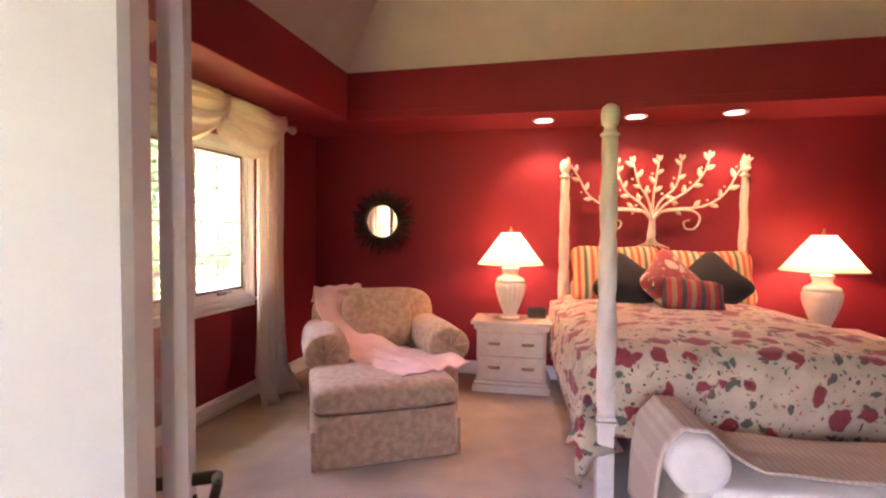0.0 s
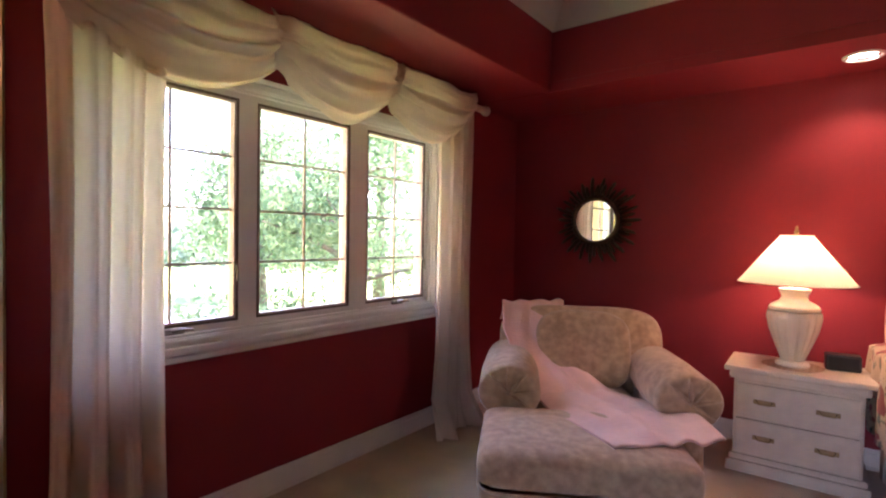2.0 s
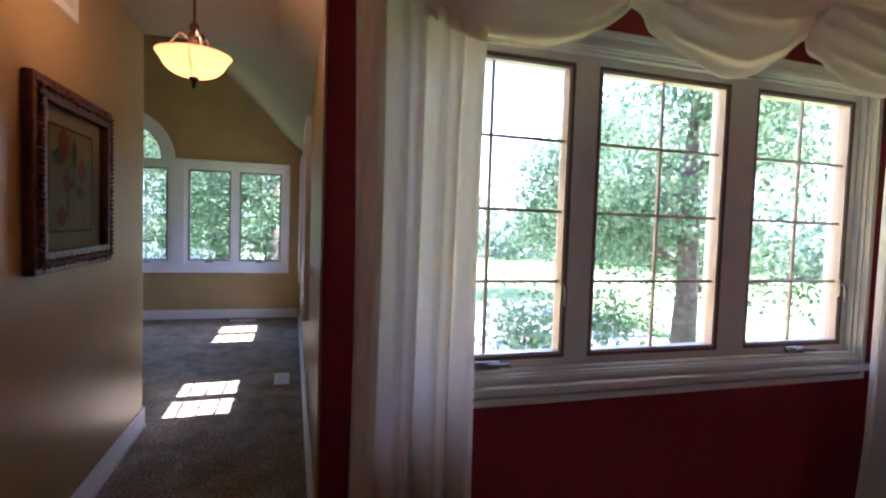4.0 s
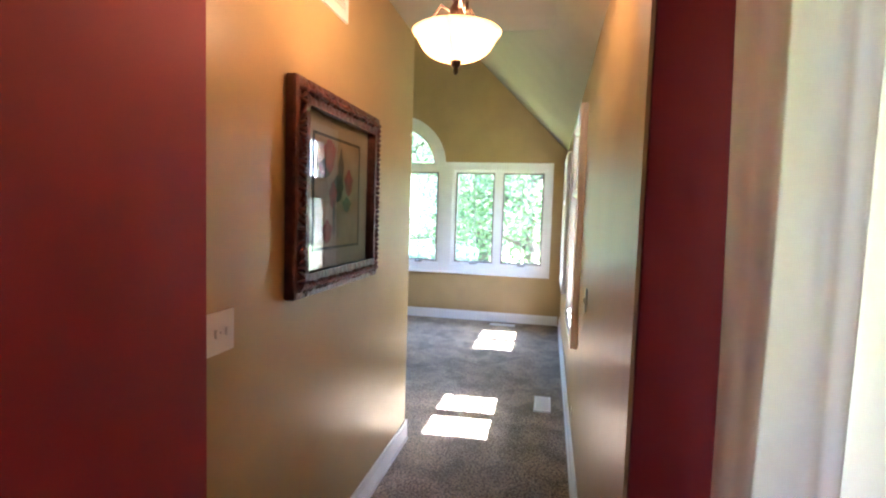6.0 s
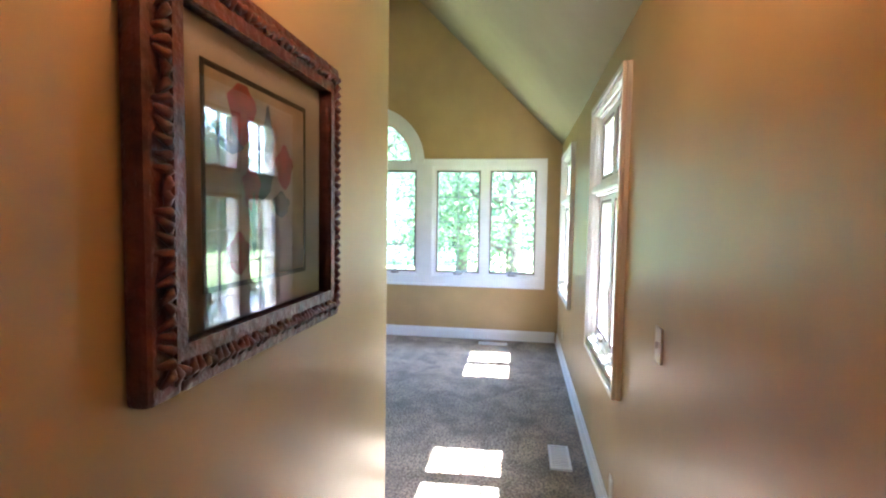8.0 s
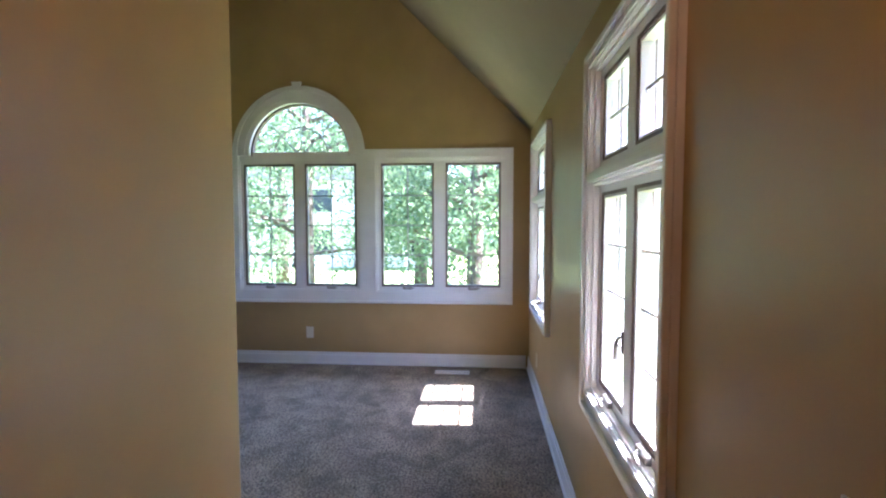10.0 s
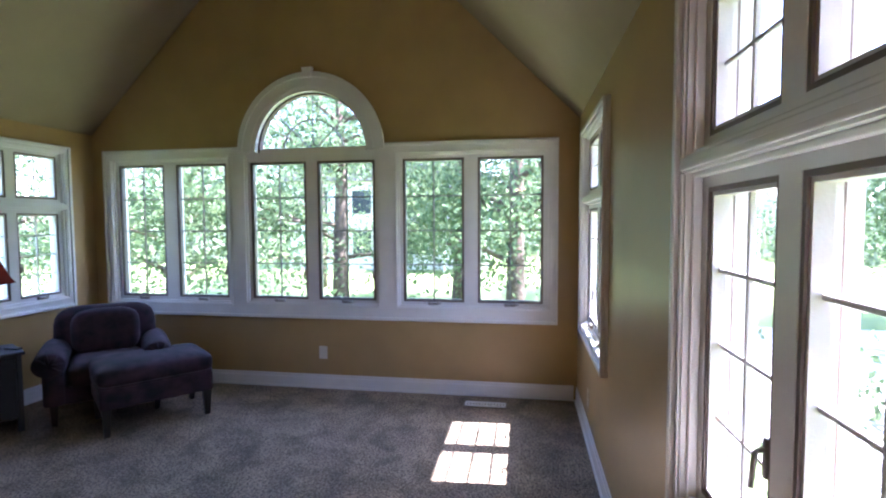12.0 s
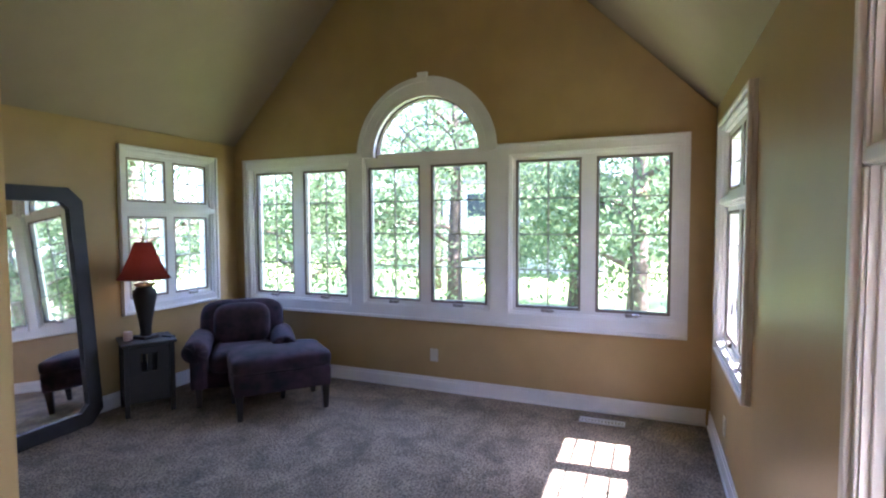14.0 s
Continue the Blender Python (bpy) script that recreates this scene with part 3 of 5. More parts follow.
PINKWOOD = mat("rosy_white_sash", (0.62, 0.50, 0.46), 0.4, var=0.05)
window("window_1", M_BEDWIN, (1.43, 3.67, 0.80, 2.17), [(1.51, 2.15, 0.95, 2.06, 2, 4), (2.25, 2.88, 0.95, 2.06, 2, 4, False, False), (3.02, 3.59, 0.95, 2.06, 2, 4)], PINKWOOD, "triple casement window with white casing and bars", 0.055)
# White sashes against the daylight: their backlit shade is put into the colour.
GREYWOOD = mat("backlit_white_sash", (0.16, 0.15, 0.14), 0.4, var=0.05)
cols = [(-3.115, -2.625), (-2.495, -1.97), (-1.72, -1.17), (-1.06, -0.515), (-0.255, 0.295), (0.415, 0.978)]
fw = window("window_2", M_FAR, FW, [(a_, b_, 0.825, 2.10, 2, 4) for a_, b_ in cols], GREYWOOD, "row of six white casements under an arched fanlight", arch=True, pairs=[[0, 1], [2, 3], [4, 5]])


def arch_band(r0, r1, w0, w1, seg=40, z=2.19):
    ts = np.linspace(0, math.pi, seg + 1)
    out = [(YC + r1 * math.cos(t), z + r1 * math.sin(t)) for t in ts] + [(YC + r0 * math.cos(t), z + r0 * math.sin(t)) for t in ts[::-1]]
    return slab(out, Matrix.Translation((0, 0, w0)), w1 - w0)


fan = thing_part("fanlight", fw)
part("arch_casing", arch_band(0.53, 0.69, -0.11, 0.030), WHITE, fan)
part("arch_moulding", arch_band(0.655, 0.70, 0.031, 0.052), WHITE, fan)
part("arch_moulding", arch_band(0.575, 0.60, 0.031, 0.040), WHITE, fan)
part("arch_seal", arch_band(0.515, 0.532, -0.08, -0.02), SASH, fan, "dark brown seal")
part("keystone", slab([(YC - 0.035, 2.84), (YC + 0.035, 2.84), (YC + 0.05, 2.925), (YC - 0.05, 2.925)], Matrix.Translation((0, 0, 0.031)), 0.035), WHITE, fan)
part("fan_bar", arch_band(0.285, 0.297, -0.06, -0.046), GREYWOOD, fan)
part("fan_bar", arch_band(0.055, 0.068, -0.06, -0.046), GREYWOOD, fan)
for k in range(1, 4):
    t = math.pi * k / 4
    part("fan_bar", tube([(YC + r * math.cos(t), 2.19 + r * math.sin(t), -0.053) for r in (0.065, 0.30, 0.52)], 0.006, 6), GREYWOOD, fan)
glazing("pane", [(YC + 0.525 * math.cos(t), 2.192 + 0.525 * math.sin(t)) for t in np.linspace(0, math.pi, 33)], -0.064, PANE, fan, "half-round glass pane")


PALEWOOD = mat("pale_white_sash", (0.66, 0.63, 0.60), 0.4, var=0.04)


def stacked(name, m, outer, label):
    mid, e = (outer[0] + outer[1]) / 2, 0.10
    rows = ((outer[2] + 0.13, 1.63, 4, True), (1.76, outer[3] - 0.10, 1, False))
    lights = []
    for v0, v1, n_, hw in rows:
        lights += [(outer[0] + e, mid - 0.04, v0, v1, 2, n_ if n_ > 1 else 2, hw, hw), (mid + 0.04, outer[1] - e, v0, v1, 2, n_ if n_ > 1 else 2, hw, hw)]
    return window(name, m, outer, lights, PALEWOOD, label, pairs=[[0, 1], [2, 3]])


stacked("window_3", M_RIGHT, RW[0], "large white casement pair with transom lights")
stacked("window_4", M_RIGHT, RW[1], "narrow white casement pair with transom lights")
stacked("window_5", M_LEFT, LW, "white casement pair with transom lights")

# ---- bedroom door ----
bm = box((-0.34, 0.06, 0), (-0.322, 0.20, 2.08))
fixed("door_jamb", bm, WHITE, "white painted door jamb", "door frame")
bm = box((-0.435, 0.2, 0), (-0.34, 0.218, 2.14), 0.004)
box((-0.435, 0.218, 0), (-0.405, 0.232, 2.14), 0.004, bm)
box((-0.37, 0.218, 0), (-0.355, 0.226, 2.14), 0.003, bm)
fixed("door_casing", bm, WHITE, "white moulded door casing", "door frame")
DE = Vector((-0.638, 0.643, 0)) - Vector((-0.395, 0.26, 0))
door = thing("door_1", "narrow white glazed door standing open", "door", pose(-0.395, 0.26, 0.01, 0, 0, math.degrees(math.atan2(DE.y, DE.x))))
door["kind"] = "structure"
L = DE.length
part("leaf", panel_with_holes(0, L, 0, 2.05, [(0.09, L - 0.10, 0.25, 1.94)], -0.02, 0.02, Matrix(((1, 0, 0, 0), (0, 0, 1, 0), (0, 1, 0, 0), (0, 0, 0, 1)))), WHITE, door)
dg = glazing("glass", [(0.085, 0.245), (L - 0.095, 0.245), (L - 0.095, 1.945), (0.085, 1.945)], 0.0, PANE, door, "clear door glass")
dg.matrix_basis = Matrix(((1, 0, 0, 0), (0, 0, -1, 0), (0, 1, 0, 0), (0, 0, 0, 1)))
bm = bmesh.new()
for s_ in (-1, 1):
    tube([(L - 0.05, s_ * 0.02, 0.98), (L - 0.05, s_ * 0.06, 0.98), (L - 0.05, s_ * 0.066, 0.98)], [0.012, 0.012, 0.010], 10, bm)
    tube([(L - 0.05, s_ * 0.062, 0.98), (L - 0.10, s_ * 0.066, 0.985), (L - 0.15, s_ * 0.062, 0.975)], [0.011, 0.009, 0.008], 10, bm)
    tube([(L - 0.05, s_ * 0.0205, 0.93), (L - 0.05, s_ * 0.026, 0.93)], [0.02, 0.02], 12, bm)
part("door_handle", bm, BRONZE, door, "dark bronze lever handle", True)

# ---- bedroom: drapery ----
rod = thing("curtain_rod", "white wooden curtain rod above the window", "curtain rod")
part("rod", tube([(-2.37, 1.27, 2.36), (-2.37, 4.04, 2.36)], 0.026, 16), PICKLED, rod, smooth=True)
for yy, sg in ((4.04, 1), (1.27, -1)):
    bm = lathe([(0.026, 0), (0.038, 0.005), (0.038, 0.03), (0.03, 0.045), (0.012, 0.055)], 16)
    bm.transform(Matrix.Translation((-2.37, yy, 2.36)) @ Matrix.Rotation(-sg * math.pi / 2, 4, 'X'))
    part("end_cap", bm, PICKLED, rod, smooth=True)
for yy in (1.45, 3.92):
    part("bracket", box((-2.548, yy - 0.02, 2.335), (-2.345, yy + 0.02, 2.345), 0.003), PICKLED, rod)


def curtain(y0, y1, flare, seed, label):
    def fn(u, v):
        z = 2.37 * (1 - v) + 0.012
        pinch = 1 - 0.10 * math.sin(math.pi * v)
        mid = (y0 + y1) / 2
        y = mid + (u - 0.5) * (y1 - y0) * pinch * (1 + flare * max(0, v - 0.75) * 2)
        d = 0.032 * math.sin(u * 6.2 * math.pi + seed + 0.5 * v) + 0.016 * math.sin(u * 13 * math.pi + seed * 2 + v) + 0.02 * noise.noise(Vector((u * 4, v * 3, seed)))
        return (-2.36 + d * (0.7 + 0.5 * v) + 0.14 * max(0, v - 0.90) / 0.10 * (0.5 + 0.5 * math.sin(u * 9)), y, z)
    bm = sheet(fn, 90, 40, 0.004)
    return tagged(obj("curtain", bm, DRAPE, smooth=True), label, "curtain", "drapes at the window")


curtain(1.30, 1.715, 0.10, 0.4, "floor-length cream curtain panel hanging from the rod")
curtain(3.47, 3.86, 0.55, 2.1, "floor-length cream curtain panel puddling on carpet")


def swag(y0, y1, drop, seed, front):
    """One festoon: deep in the middle, gathered where it loops over the rod."""
    def fn(u, v):
        s = math.sin(math.pi * u) ** 0.8
        tail = 0.24 - 0.05 * u
        z = 2.425 - drop * v ** 0.9 * s - tail * v * (1 - s)
        ripple = math.sin(v * 24 + 2.2 * s + seed) + 0.5 * math.sin(v * 41 - 3 * u + seed * 2)
        fold = 0.017 * ripple * (0.25 + 0.75 * s) * min(1, v * 5)
        gather = 0.020 * math.sin(u * 50 + seed + 4 * v) * (1 - s) ** 1.5
        z += 0.018 * noise.noise(Vector((u * 5, v * 4, seed)))
        x = -2.332 + front + 0.10 * math.sin(math.pi * min(1, v * 1.05)) * (0.35 + 0.65 * s) + fold + gather - 0.03 * v * v
        sag = 0.05 * v * (u - 0.5) * 2
        return (x, y0 + (y1 - y0) * u - sag, z)
    return sheet(fn, 64, 72, 0.003)


sw = thing("window_swag", "cream draped swag valance over the curtain rod", "valance")
for y0, y1, d_, sd, fr_ in ((1.27, 2.30, 0.43, 0.2, 0.0), (2.14, 3.04, 0.43, 1.3, 0.03), (2.87, 3.84, 0.42, 2.6, 0.015)):
    part("swag", swag(y0, y1, d_, sd, fr_), DRAPE, sw, smooth=True)
# ---- bedroom: sunburst mirror ----
mir = thing("sunburst_mirror", "round wall mirror in a dark carved sunburst frame", "mirror", axes((-1.776, 4.848, 1.54), (1, 0, 0), (0, 0, 1), (0, -1, 0)))
bm = lathe([(0.165, 0.028), (0.17, 0.045), (0.185, 0.055), (0.20, 0.045), (0.215, 0.02), (0.215, 0.0)], 48)
part("inner_ring", bm, BRONZE, mir, smooth=True)
rnd = random.Random(5)
for k in range(44):
    a = 2 * math.pi * k / 44
    r1 = (0.36, 0.31, 0.345, 0.29)[k % 4] + rnd.uniform(-0.012, 0.012)
    bend = rnd.uniform(-0.05, 0.05)
    pts = []
    for s_ in (0, 0.3, 0.6, 0.85, 1.0):
        r_ = 0.20 + (r1 - 0.20) * s_
        pts.append((r_ * math.cos(a + bend * s_), r_ * math.sin(a + bend * s_), 0.022 + 0.012 * math.sin(s_ * 5)))
    part("ray", tube(pts, [0.012, 0.015, 0.014, 0.012, 0.004], 6), BRONZE, mir, smooth=True)
part("glass", lathe([(0.178, 0.020), (0.178, 0.030)], 48), MIRROR, mir, "clear mirror glass")


# ---- seating ----
def club_chair(name, at, w, d, cloth, label, seat_z=0.44, back_z=0.93, arm_z=0.64, skirt=True, arm=0.25, leg_mat=None):
    """Rolled-arm armchair; its front faces local -y."""
    ch = thing(name, label, "armchair", at)
    base_z = 0.02 if skirt else 0.16
    part("base", box((-w / 2 + 0.04, -d / 2 + 0.06, base_z), (w / 2 - 0.04, d / 2 - 0.04, 0.30), 0.02), cloth, ch, smooth=False)
    part("seat_cushion", cushion(w - 2 * arm + 0.04, d - 0.22, 0.20, 0.25, 0.5, puff=0.15, m=Matrix.Translation((0, -0.08, seat_z - 0.09))), cloth, ch, smooth=True)
    part("backrest", cushion(w - 0.10, 0.26, back_z - 0.25, 0.45, 0.45, m=Matrix.Translation((0, d / 2 - 0.15, (back_z + 0.25) / 2)) @ Matrix.Rotation(-0.16, 4, 'X')), cloth, ch, smooth=True)
    part("back_cushion", cushion(w - 2 * arm + 0.02, 0.22, back_z - seat_z - 0.02, 0.4, 0.5, puff=0.1, m=Matrix.Translation((0, d / 2 - 0.30, (back_z + seat_z) / 2 - 0.02)) @ Matrix.Rotation(-0.2, 4, 'X')), cloth, ch, smooth=True)
    for s in (-1, 1):
        part("arm_panel", box((s * (w / 2 - arm / 2) - arm * 0.36, -d / 2 + 0.03, base_z), (s * (w / 2 - arm / 2) + arm * 0.36, d / 2 - 0.06, arm_z - 0.08), 0.03), cloth, ch)
        bm = lathe([(0.02, 0), (arm * 0.50, 0.005), (arm * 0.56, 0.03), (arm * 0.58, d * 0.4), (arm * 0.54, d * 0.80), (arm * 0.4, d * 0.86)], 28, squash=0.88)
        bm.transform(Matrix.Translation((s * (w / 2 - arm / 2 + 0.02), -d / 2 + 0.0, arm_z - 0.115)) @ Matrix.Rotation(-math.pi / 2, 4, 'X'))
        part("rolled_arm", bm, cloth, ch, smooth=True)
        for k in range(5):
            a = -0.6 + k * 0.75
            cx, cz = s * (w / 2 - arm / 2 + 0.02), arm_z - 0.115
            part("pleat", tube([(cx, -d / 2 - 0.006, cz), (cx + arm * 0.3 * math.cos(a), -d / 2 - 0.010, cz + arm * 0.3 * math.sin(a)), (cx + arm * 0.5 * math.cos(a), -d / 2 + 0.004, cz + arm * 0.46 * math.sin(a))], [0.012, 0.010, 0.004], 6), cloth, ch, smooth=True)
    if not skirt:
        for sx in (-1, 1):
            for sy in (-1, 1):
                bm = box((-0.028, -0.028, 0), (0.028, 0.028, 0.17))
                for v in bm.verts:
                    if v.co.z < 0.05:
                        v.co.x *= 0.6
                        v.co.y *= 0.6
                bm.transform(Matrix.Translation((sx * (w / 2 - 0.09), sy * (d / 2 - 0.10), 0)))
                part("leg", bm, leg_mat, ch, "tapered dark wood leg")
    return ch


chair_rot = 30
club_chair("armchair", pose(-1.41, 3.78, 0, 0, 0, chair_rot), 1.18, 0.98, DAMASK, "oversized beige damask armchair with rolled arms", back_z=0.93, arm_z=0.67, arm=0.30)
ot = thing("ottoman", "beige damask ottoman with a pleated skirt", "ottoman", pose(-1.13, 3.04, 0, 0, 0, chair_rot))
part("top_cushion", cushion(0.93, 0.66, 0.18, 0.16, 0.40, puff=0.18, m=Matrix.Translation((0, 0, 0.405)), nu=56), DAMASK, ot, smooth=True)
part("piping", tube([(0.455 * math.copysign(abs(math.cos(a)) ** 0.17, math.cos(a)), 0.32 * math.copysign(abs(math.sin(a)) ** 0.17, math.sin(a)), 0.32) for a in np.linspace(0, 2 * math.pi, 80)], 0.009, 6), DAMASK, ot, smooth=True)


def skirt_fn(hw, hd, z0, z1, flare):
    def fn(u, v):
        a = 2 * math.pi * u
        kx, ky = math.copysign(abs(math.cos(a)) ** 0.17, math.cos(a)), math.copysign(abs(math.sin(a)) ** 0.17, math.sin(a))
        k = 1 + flare * v + 0.008 * v * math.sin(a * 22)
        return (hw * kx * k, hd * ky * k, z1 + (z0 - z1) * v)
    return fn


part("skirt", sheet(skirt_fn(0.448, 0.315, 0.006, 0.32, 0.02), 160, 6, 0.006), DAMASK, ot)
for sx in (-1, 1):
    for sy in (-1, 1):
        part("corner_pleat", box((sx * 0.458 - 0.012, sy * 0.325 - 0.012, 0.004), (sx * 0.458 + 0.012, sy * 0.325 + 0.012, 0.24), 0.006), DAMASK, ot)


def throw_fn(u, v):
    """A folded throw from the chair's back, over the seat, on to the ottoman."""
    path = [(-0.34, 0.50, 0.80), (-0.33, 0.36, 0.94), (-0.30, 0.20, 0.80), (-0.22, 0.06, 0.58), (-0.10, -0.18, 0.475), (0.06, -0.42, 0.475), (0.16, -0.60, 0.495), (0.22, -0.92, 0.497)]
    wide = (0.40, 0.42, 0.40, 0.34, 0.46, 0.60, 0.66, 0.50)
    k = v * (len(path) - 1)
    i = min(int(k), len(path) - 2)
    f = k - i
    f = f * f * (3 - 2 * f)
    p = Vector(path[i]).lerp(Vector(path[i + 1]), f)
    w_ = wide[i] + (wide[i + 1] - wide[i]) * f
    n_ = noise.noise(Vector((u * 7, v * 5, 1.0)))
    return (p.x + (u - 0.5) * w_ + 0.02 * math.sin(v * 14), p.y + 0.16 * (u - 0.5), p.z + 0.007 * math.sin(u * 21 + v * 6) + 0.012 * n_ + 0.006)


th = sheet(throw_fn, 40, 60, 0.012)
tw = tagged(obj("throw_blanket", th, PINK, smooth=True), "pale pink throw draped over armchair and ottoman", "blanket")
tw.matrix_basis = pose(-1.41, 3.78, 0, 0, 0, chair_rot)


# ---- nightstands, lamps ----
def nightstand(at):
    ns = thing("nightstand", "pickled white two-drawer nightstand with brass pulls", "nightstand", at, "nightstands beside the bed")
    part("body", box((-0.31, -0.20, 0.10), (0.31, 0.21, 0.56), 0.006), PICKLED, ns)
    bm = box((-0.345, -0.235, 0), (0.345, 0.22, 0.07), 0.008)
    box((-0.330, -0.220, 0.07), (0.330, 0.215, 0.105), 0.012, bm)
    part("plinth", bm, PICKLED, ns)
    bm = box((-0.36, -0.245, 0.61), (0.36, 0.22, 0.64), 0.008)
    box((-0.335, -0.222, 0.56), (0.335, 0.215, 0.61), 0.016, bm)
    part("top", bm, PICKLED, ns)
    for z in (0.12, 0.335):
        dr = part("drawer", box((-0.295, -0.222, z), (0.295, -0.195, z + 0.205), 0.008), PICKLED, ns)
        for sx in (-0.15, 0.15):
            bm = box((sx - 0.055, -0.228, z + 0.092), (sx + 0.055, -0.223, z + 0.118), 0.003)
            tube([(sx - 0.04, -0.226, z + 0.112), (sx - 0.03, -0.245, z + 0.098), (sx + 0.03, -0.245, z + 0.098), (sx + 0.04, -0.226, z + 0.112)], 0.005, 6, bm)
            part("pull", bm, BRASS, dr, "aged brass drawer pull", True)
    return ns


ns1 = nightstand(pose(-0.375, 4.52, 0, 0, 0, 2))
copy_thing(ns1, pose(2.16, 4.55, 0, 0, 0, 0))


def table_lamp(at):
    la = thing("table_lamp", "cream fluted ceramic lamp with an ivory cone shade", "lamp", at, "lamps beside the bed")
    part("base", lathe([(0.085, 0), (0.09, 0.012), (0.08, 0.025), (0.06, 0.035)], 32), CERAMIC, la, smooth=True)
    part("urn", lathe([(0.060, 0.035), (0.068, 0.06), (0.095, 0.13), (0.125, 0.22), (0.138, 0.29), (0.135, 0.325), (0.12, 0.335)], 72, 18, 0.03), CERAMIC, la, smooth=True)
    part("neck", lathe([(0.128, 0.335), (0.135, 0.345), (0.12, 0.37), (0.075, 0.395), (0.068, 0.42), (0.082, 0.455), (0.085, 0.465), (0.06, 0.47)], 36), CERAMIC, la, smooth=True)
    part("stem", tube([(0, 0, 0.46), (0, 0, 0.80)], 0.006, 8), BRASS, la)
    part("finial", lathe([(0.004, 0.785), (0.012, 0.80), (0.014, 0.81), (0.006, 0.825), (0.009, 0.835), (0.002, 0.845)], 12), BRASS, la, smooth=True)

    def cone(u, v):
        a = 2 * math.pi * u
        r = 0.30 + (0.085 - 0.30) * v
        return (r * math.cos(a), r * math.sin(a), 0.50 + 0.285 * v)
    part("shade", sheet(cone, 48, 4), SHADE, la, "lit ivory shade", True)
    for r, z in ((0.301, 0.50), (0.086, 0.785)):
        part("shade_trim", tube([(r * math.cos(a), r * math.sin(a), z) for a in np.linspace(0, 2 * math.pi, 49)], 0.004, 6), CERAMIC, la)
    part("bulb", lathe([(0.012, 0.53), (0.028, 0.57), (0.03, 0.60), (0.02, 0.625), (0.004, 0.632)], 16), BULB, la, "lit bulb", True)
    return la


tl = table_lamp(pose(-0.40, 4.50, 0.646))
copy_thing(tl, pose(2.12, 4.50, 0.646))
dm = lathe([(0.02, 0.641), (0.155, 0.641), (0.16, 0.644), (0.15, 0.645), (0.02, 0.645)], 48)
dm.transform(Matrix.Translation((-0.40, 4.50, 0)))
tagged(obj("lamp_mat", dm, WOVEN), "round woven mat under the lamp", "mat")
dm = lathe([(0.02, 0.641), (0.155, 0.641), (0.16, 0.644), (0.15, 0.645), (0.02, 0.645)], 48)
dm.transform(Matrix.Translation((2.12, 4.50, 0)))
tagged(obj("lamp_mat", dm, WOVEN), "round woven mat under the lamp", "mat")
ck = thing("alarm_clock", "small black alarm clock on the nightstand", "clock", pose(-0.16, 4.58, 0.641, 0, 0, 6))
part("case", box((-0.085, -0.04, 0), (0.085, 0.05, 0.095), 0.012), BLACK, ck)
part("face", box((-0.07, -0.043, 0.015), (0.07, -0.0405, 0.08), 0.002), mat("dark_glass_face", (0.02, 0.02, 0.022), 0.15, bump=0), ck)

# ---- bed (local: origin at the foot's first post, x across, y to the head) ----
BED = pose(0.30, 2.62, 0, 0, 0, 6.0)
bed = thing("four_poster_bed", "pickled white four-poster bed with twisted posts", "bed", BED)


def post(x, y, h):
    p = thing_part("post", bed)
    p.location = (x, y, 0)
    s = 0.045
    bm = box((-s, -s, 0), (s, s, 0.43), 0.006)
    part("foot_block", bm, PICKLED, p)
    bm = box((-0.054, -0.054, 0.43), (0.054, 0.054, 0.445), 0.004)
    box((-0.050, -0.050, 0.453), (0.050, 0.050, 0.47), 0.004, bm)
    part("collar", bm, PICKLED, p)
    bm = bmesh.new()
    rings = []
    n_ = 48
    for i in range(n_ + 1):
        z = 0.47 + (h - 0.17 - 0.47) * i / n_
        a0 = 2.2 * math.pi * i / n_
        r = 0.056 - 0.016 * i / n_
        ring = []
        for k in range(16):
            a = 2 * math.pi * (k + 0.5) / 16
            rr = r * 0.86 * min(1.30, 1 / max(abs(math.cos(a)), abs(math.sin(a))))
            ring.append(bm.verts.new((rr * math.cos(a + a0), rr * math.sin(a + a0), z)))
        rings.append(ring)
    for a, b in zip(rings, rings[1:]):
        for k in range(16):
            bm.faces.new((a[k], a[(k + 1) % 16], b[(k + 1) % 16], b[k]))
    bm.faces.new(rings[0])
    bm.faces.new(rings[-1])
    part("twisted_shaft", bm, PICKLED, p, smooth=True)
    bm = lathe([(0.038, h - 0.17), (0.05, h - 0.165), (0.05, h - 0.155), (0.036, h - 0.145), (0.03, h - 0.12), (0.044, h - 0.105), (0.05, h - 0.06), (0.044, h - 0.02), (0.02, h)], 24)
    part("finial", bm, PICKLED, p, smooth=True)


BW, BL = 1.57, 2.10
for px, py in ((0, 0), (BW, 0), (0, BL), (BW, BL)):
    post(px, py, 2.12)
head = [(0.05, 0.45), (BW - 0.05, 0.45), (BW - 0.05, 0.82)] + [(BW / 2 + (BW / 2 - 0.05) * math.cos(t), 0.86 + 0.27 * math.sin(t) ** 0.6) for t in np.linspace(0.12, math.pi - 0.12, 24)] + [(0.05, 0.82)]
part("headboard", slab(head, axes((0, BL + 0.02, 0), (1, 0, 0), (0, 0, 1), (0, -1, 0)), 0.04), PICKLED, bed)
for x in (0.0, BW):
    part("side_rail", box((x - 0.02, 0.05, 0.25), (x + 0.02, BL - 0.05, 0.42), 0.005), PICKLED, bed)
mt = tagged(obj("mattress", cushion(BW - 0.06, BL - 0.08, 0.36, 0.12, 0.25), mat("ivory_ticking", (0.7, 0.65, 0.55), 0.9), smooth=True), "ivory mattress under the bedspread", "mattress")
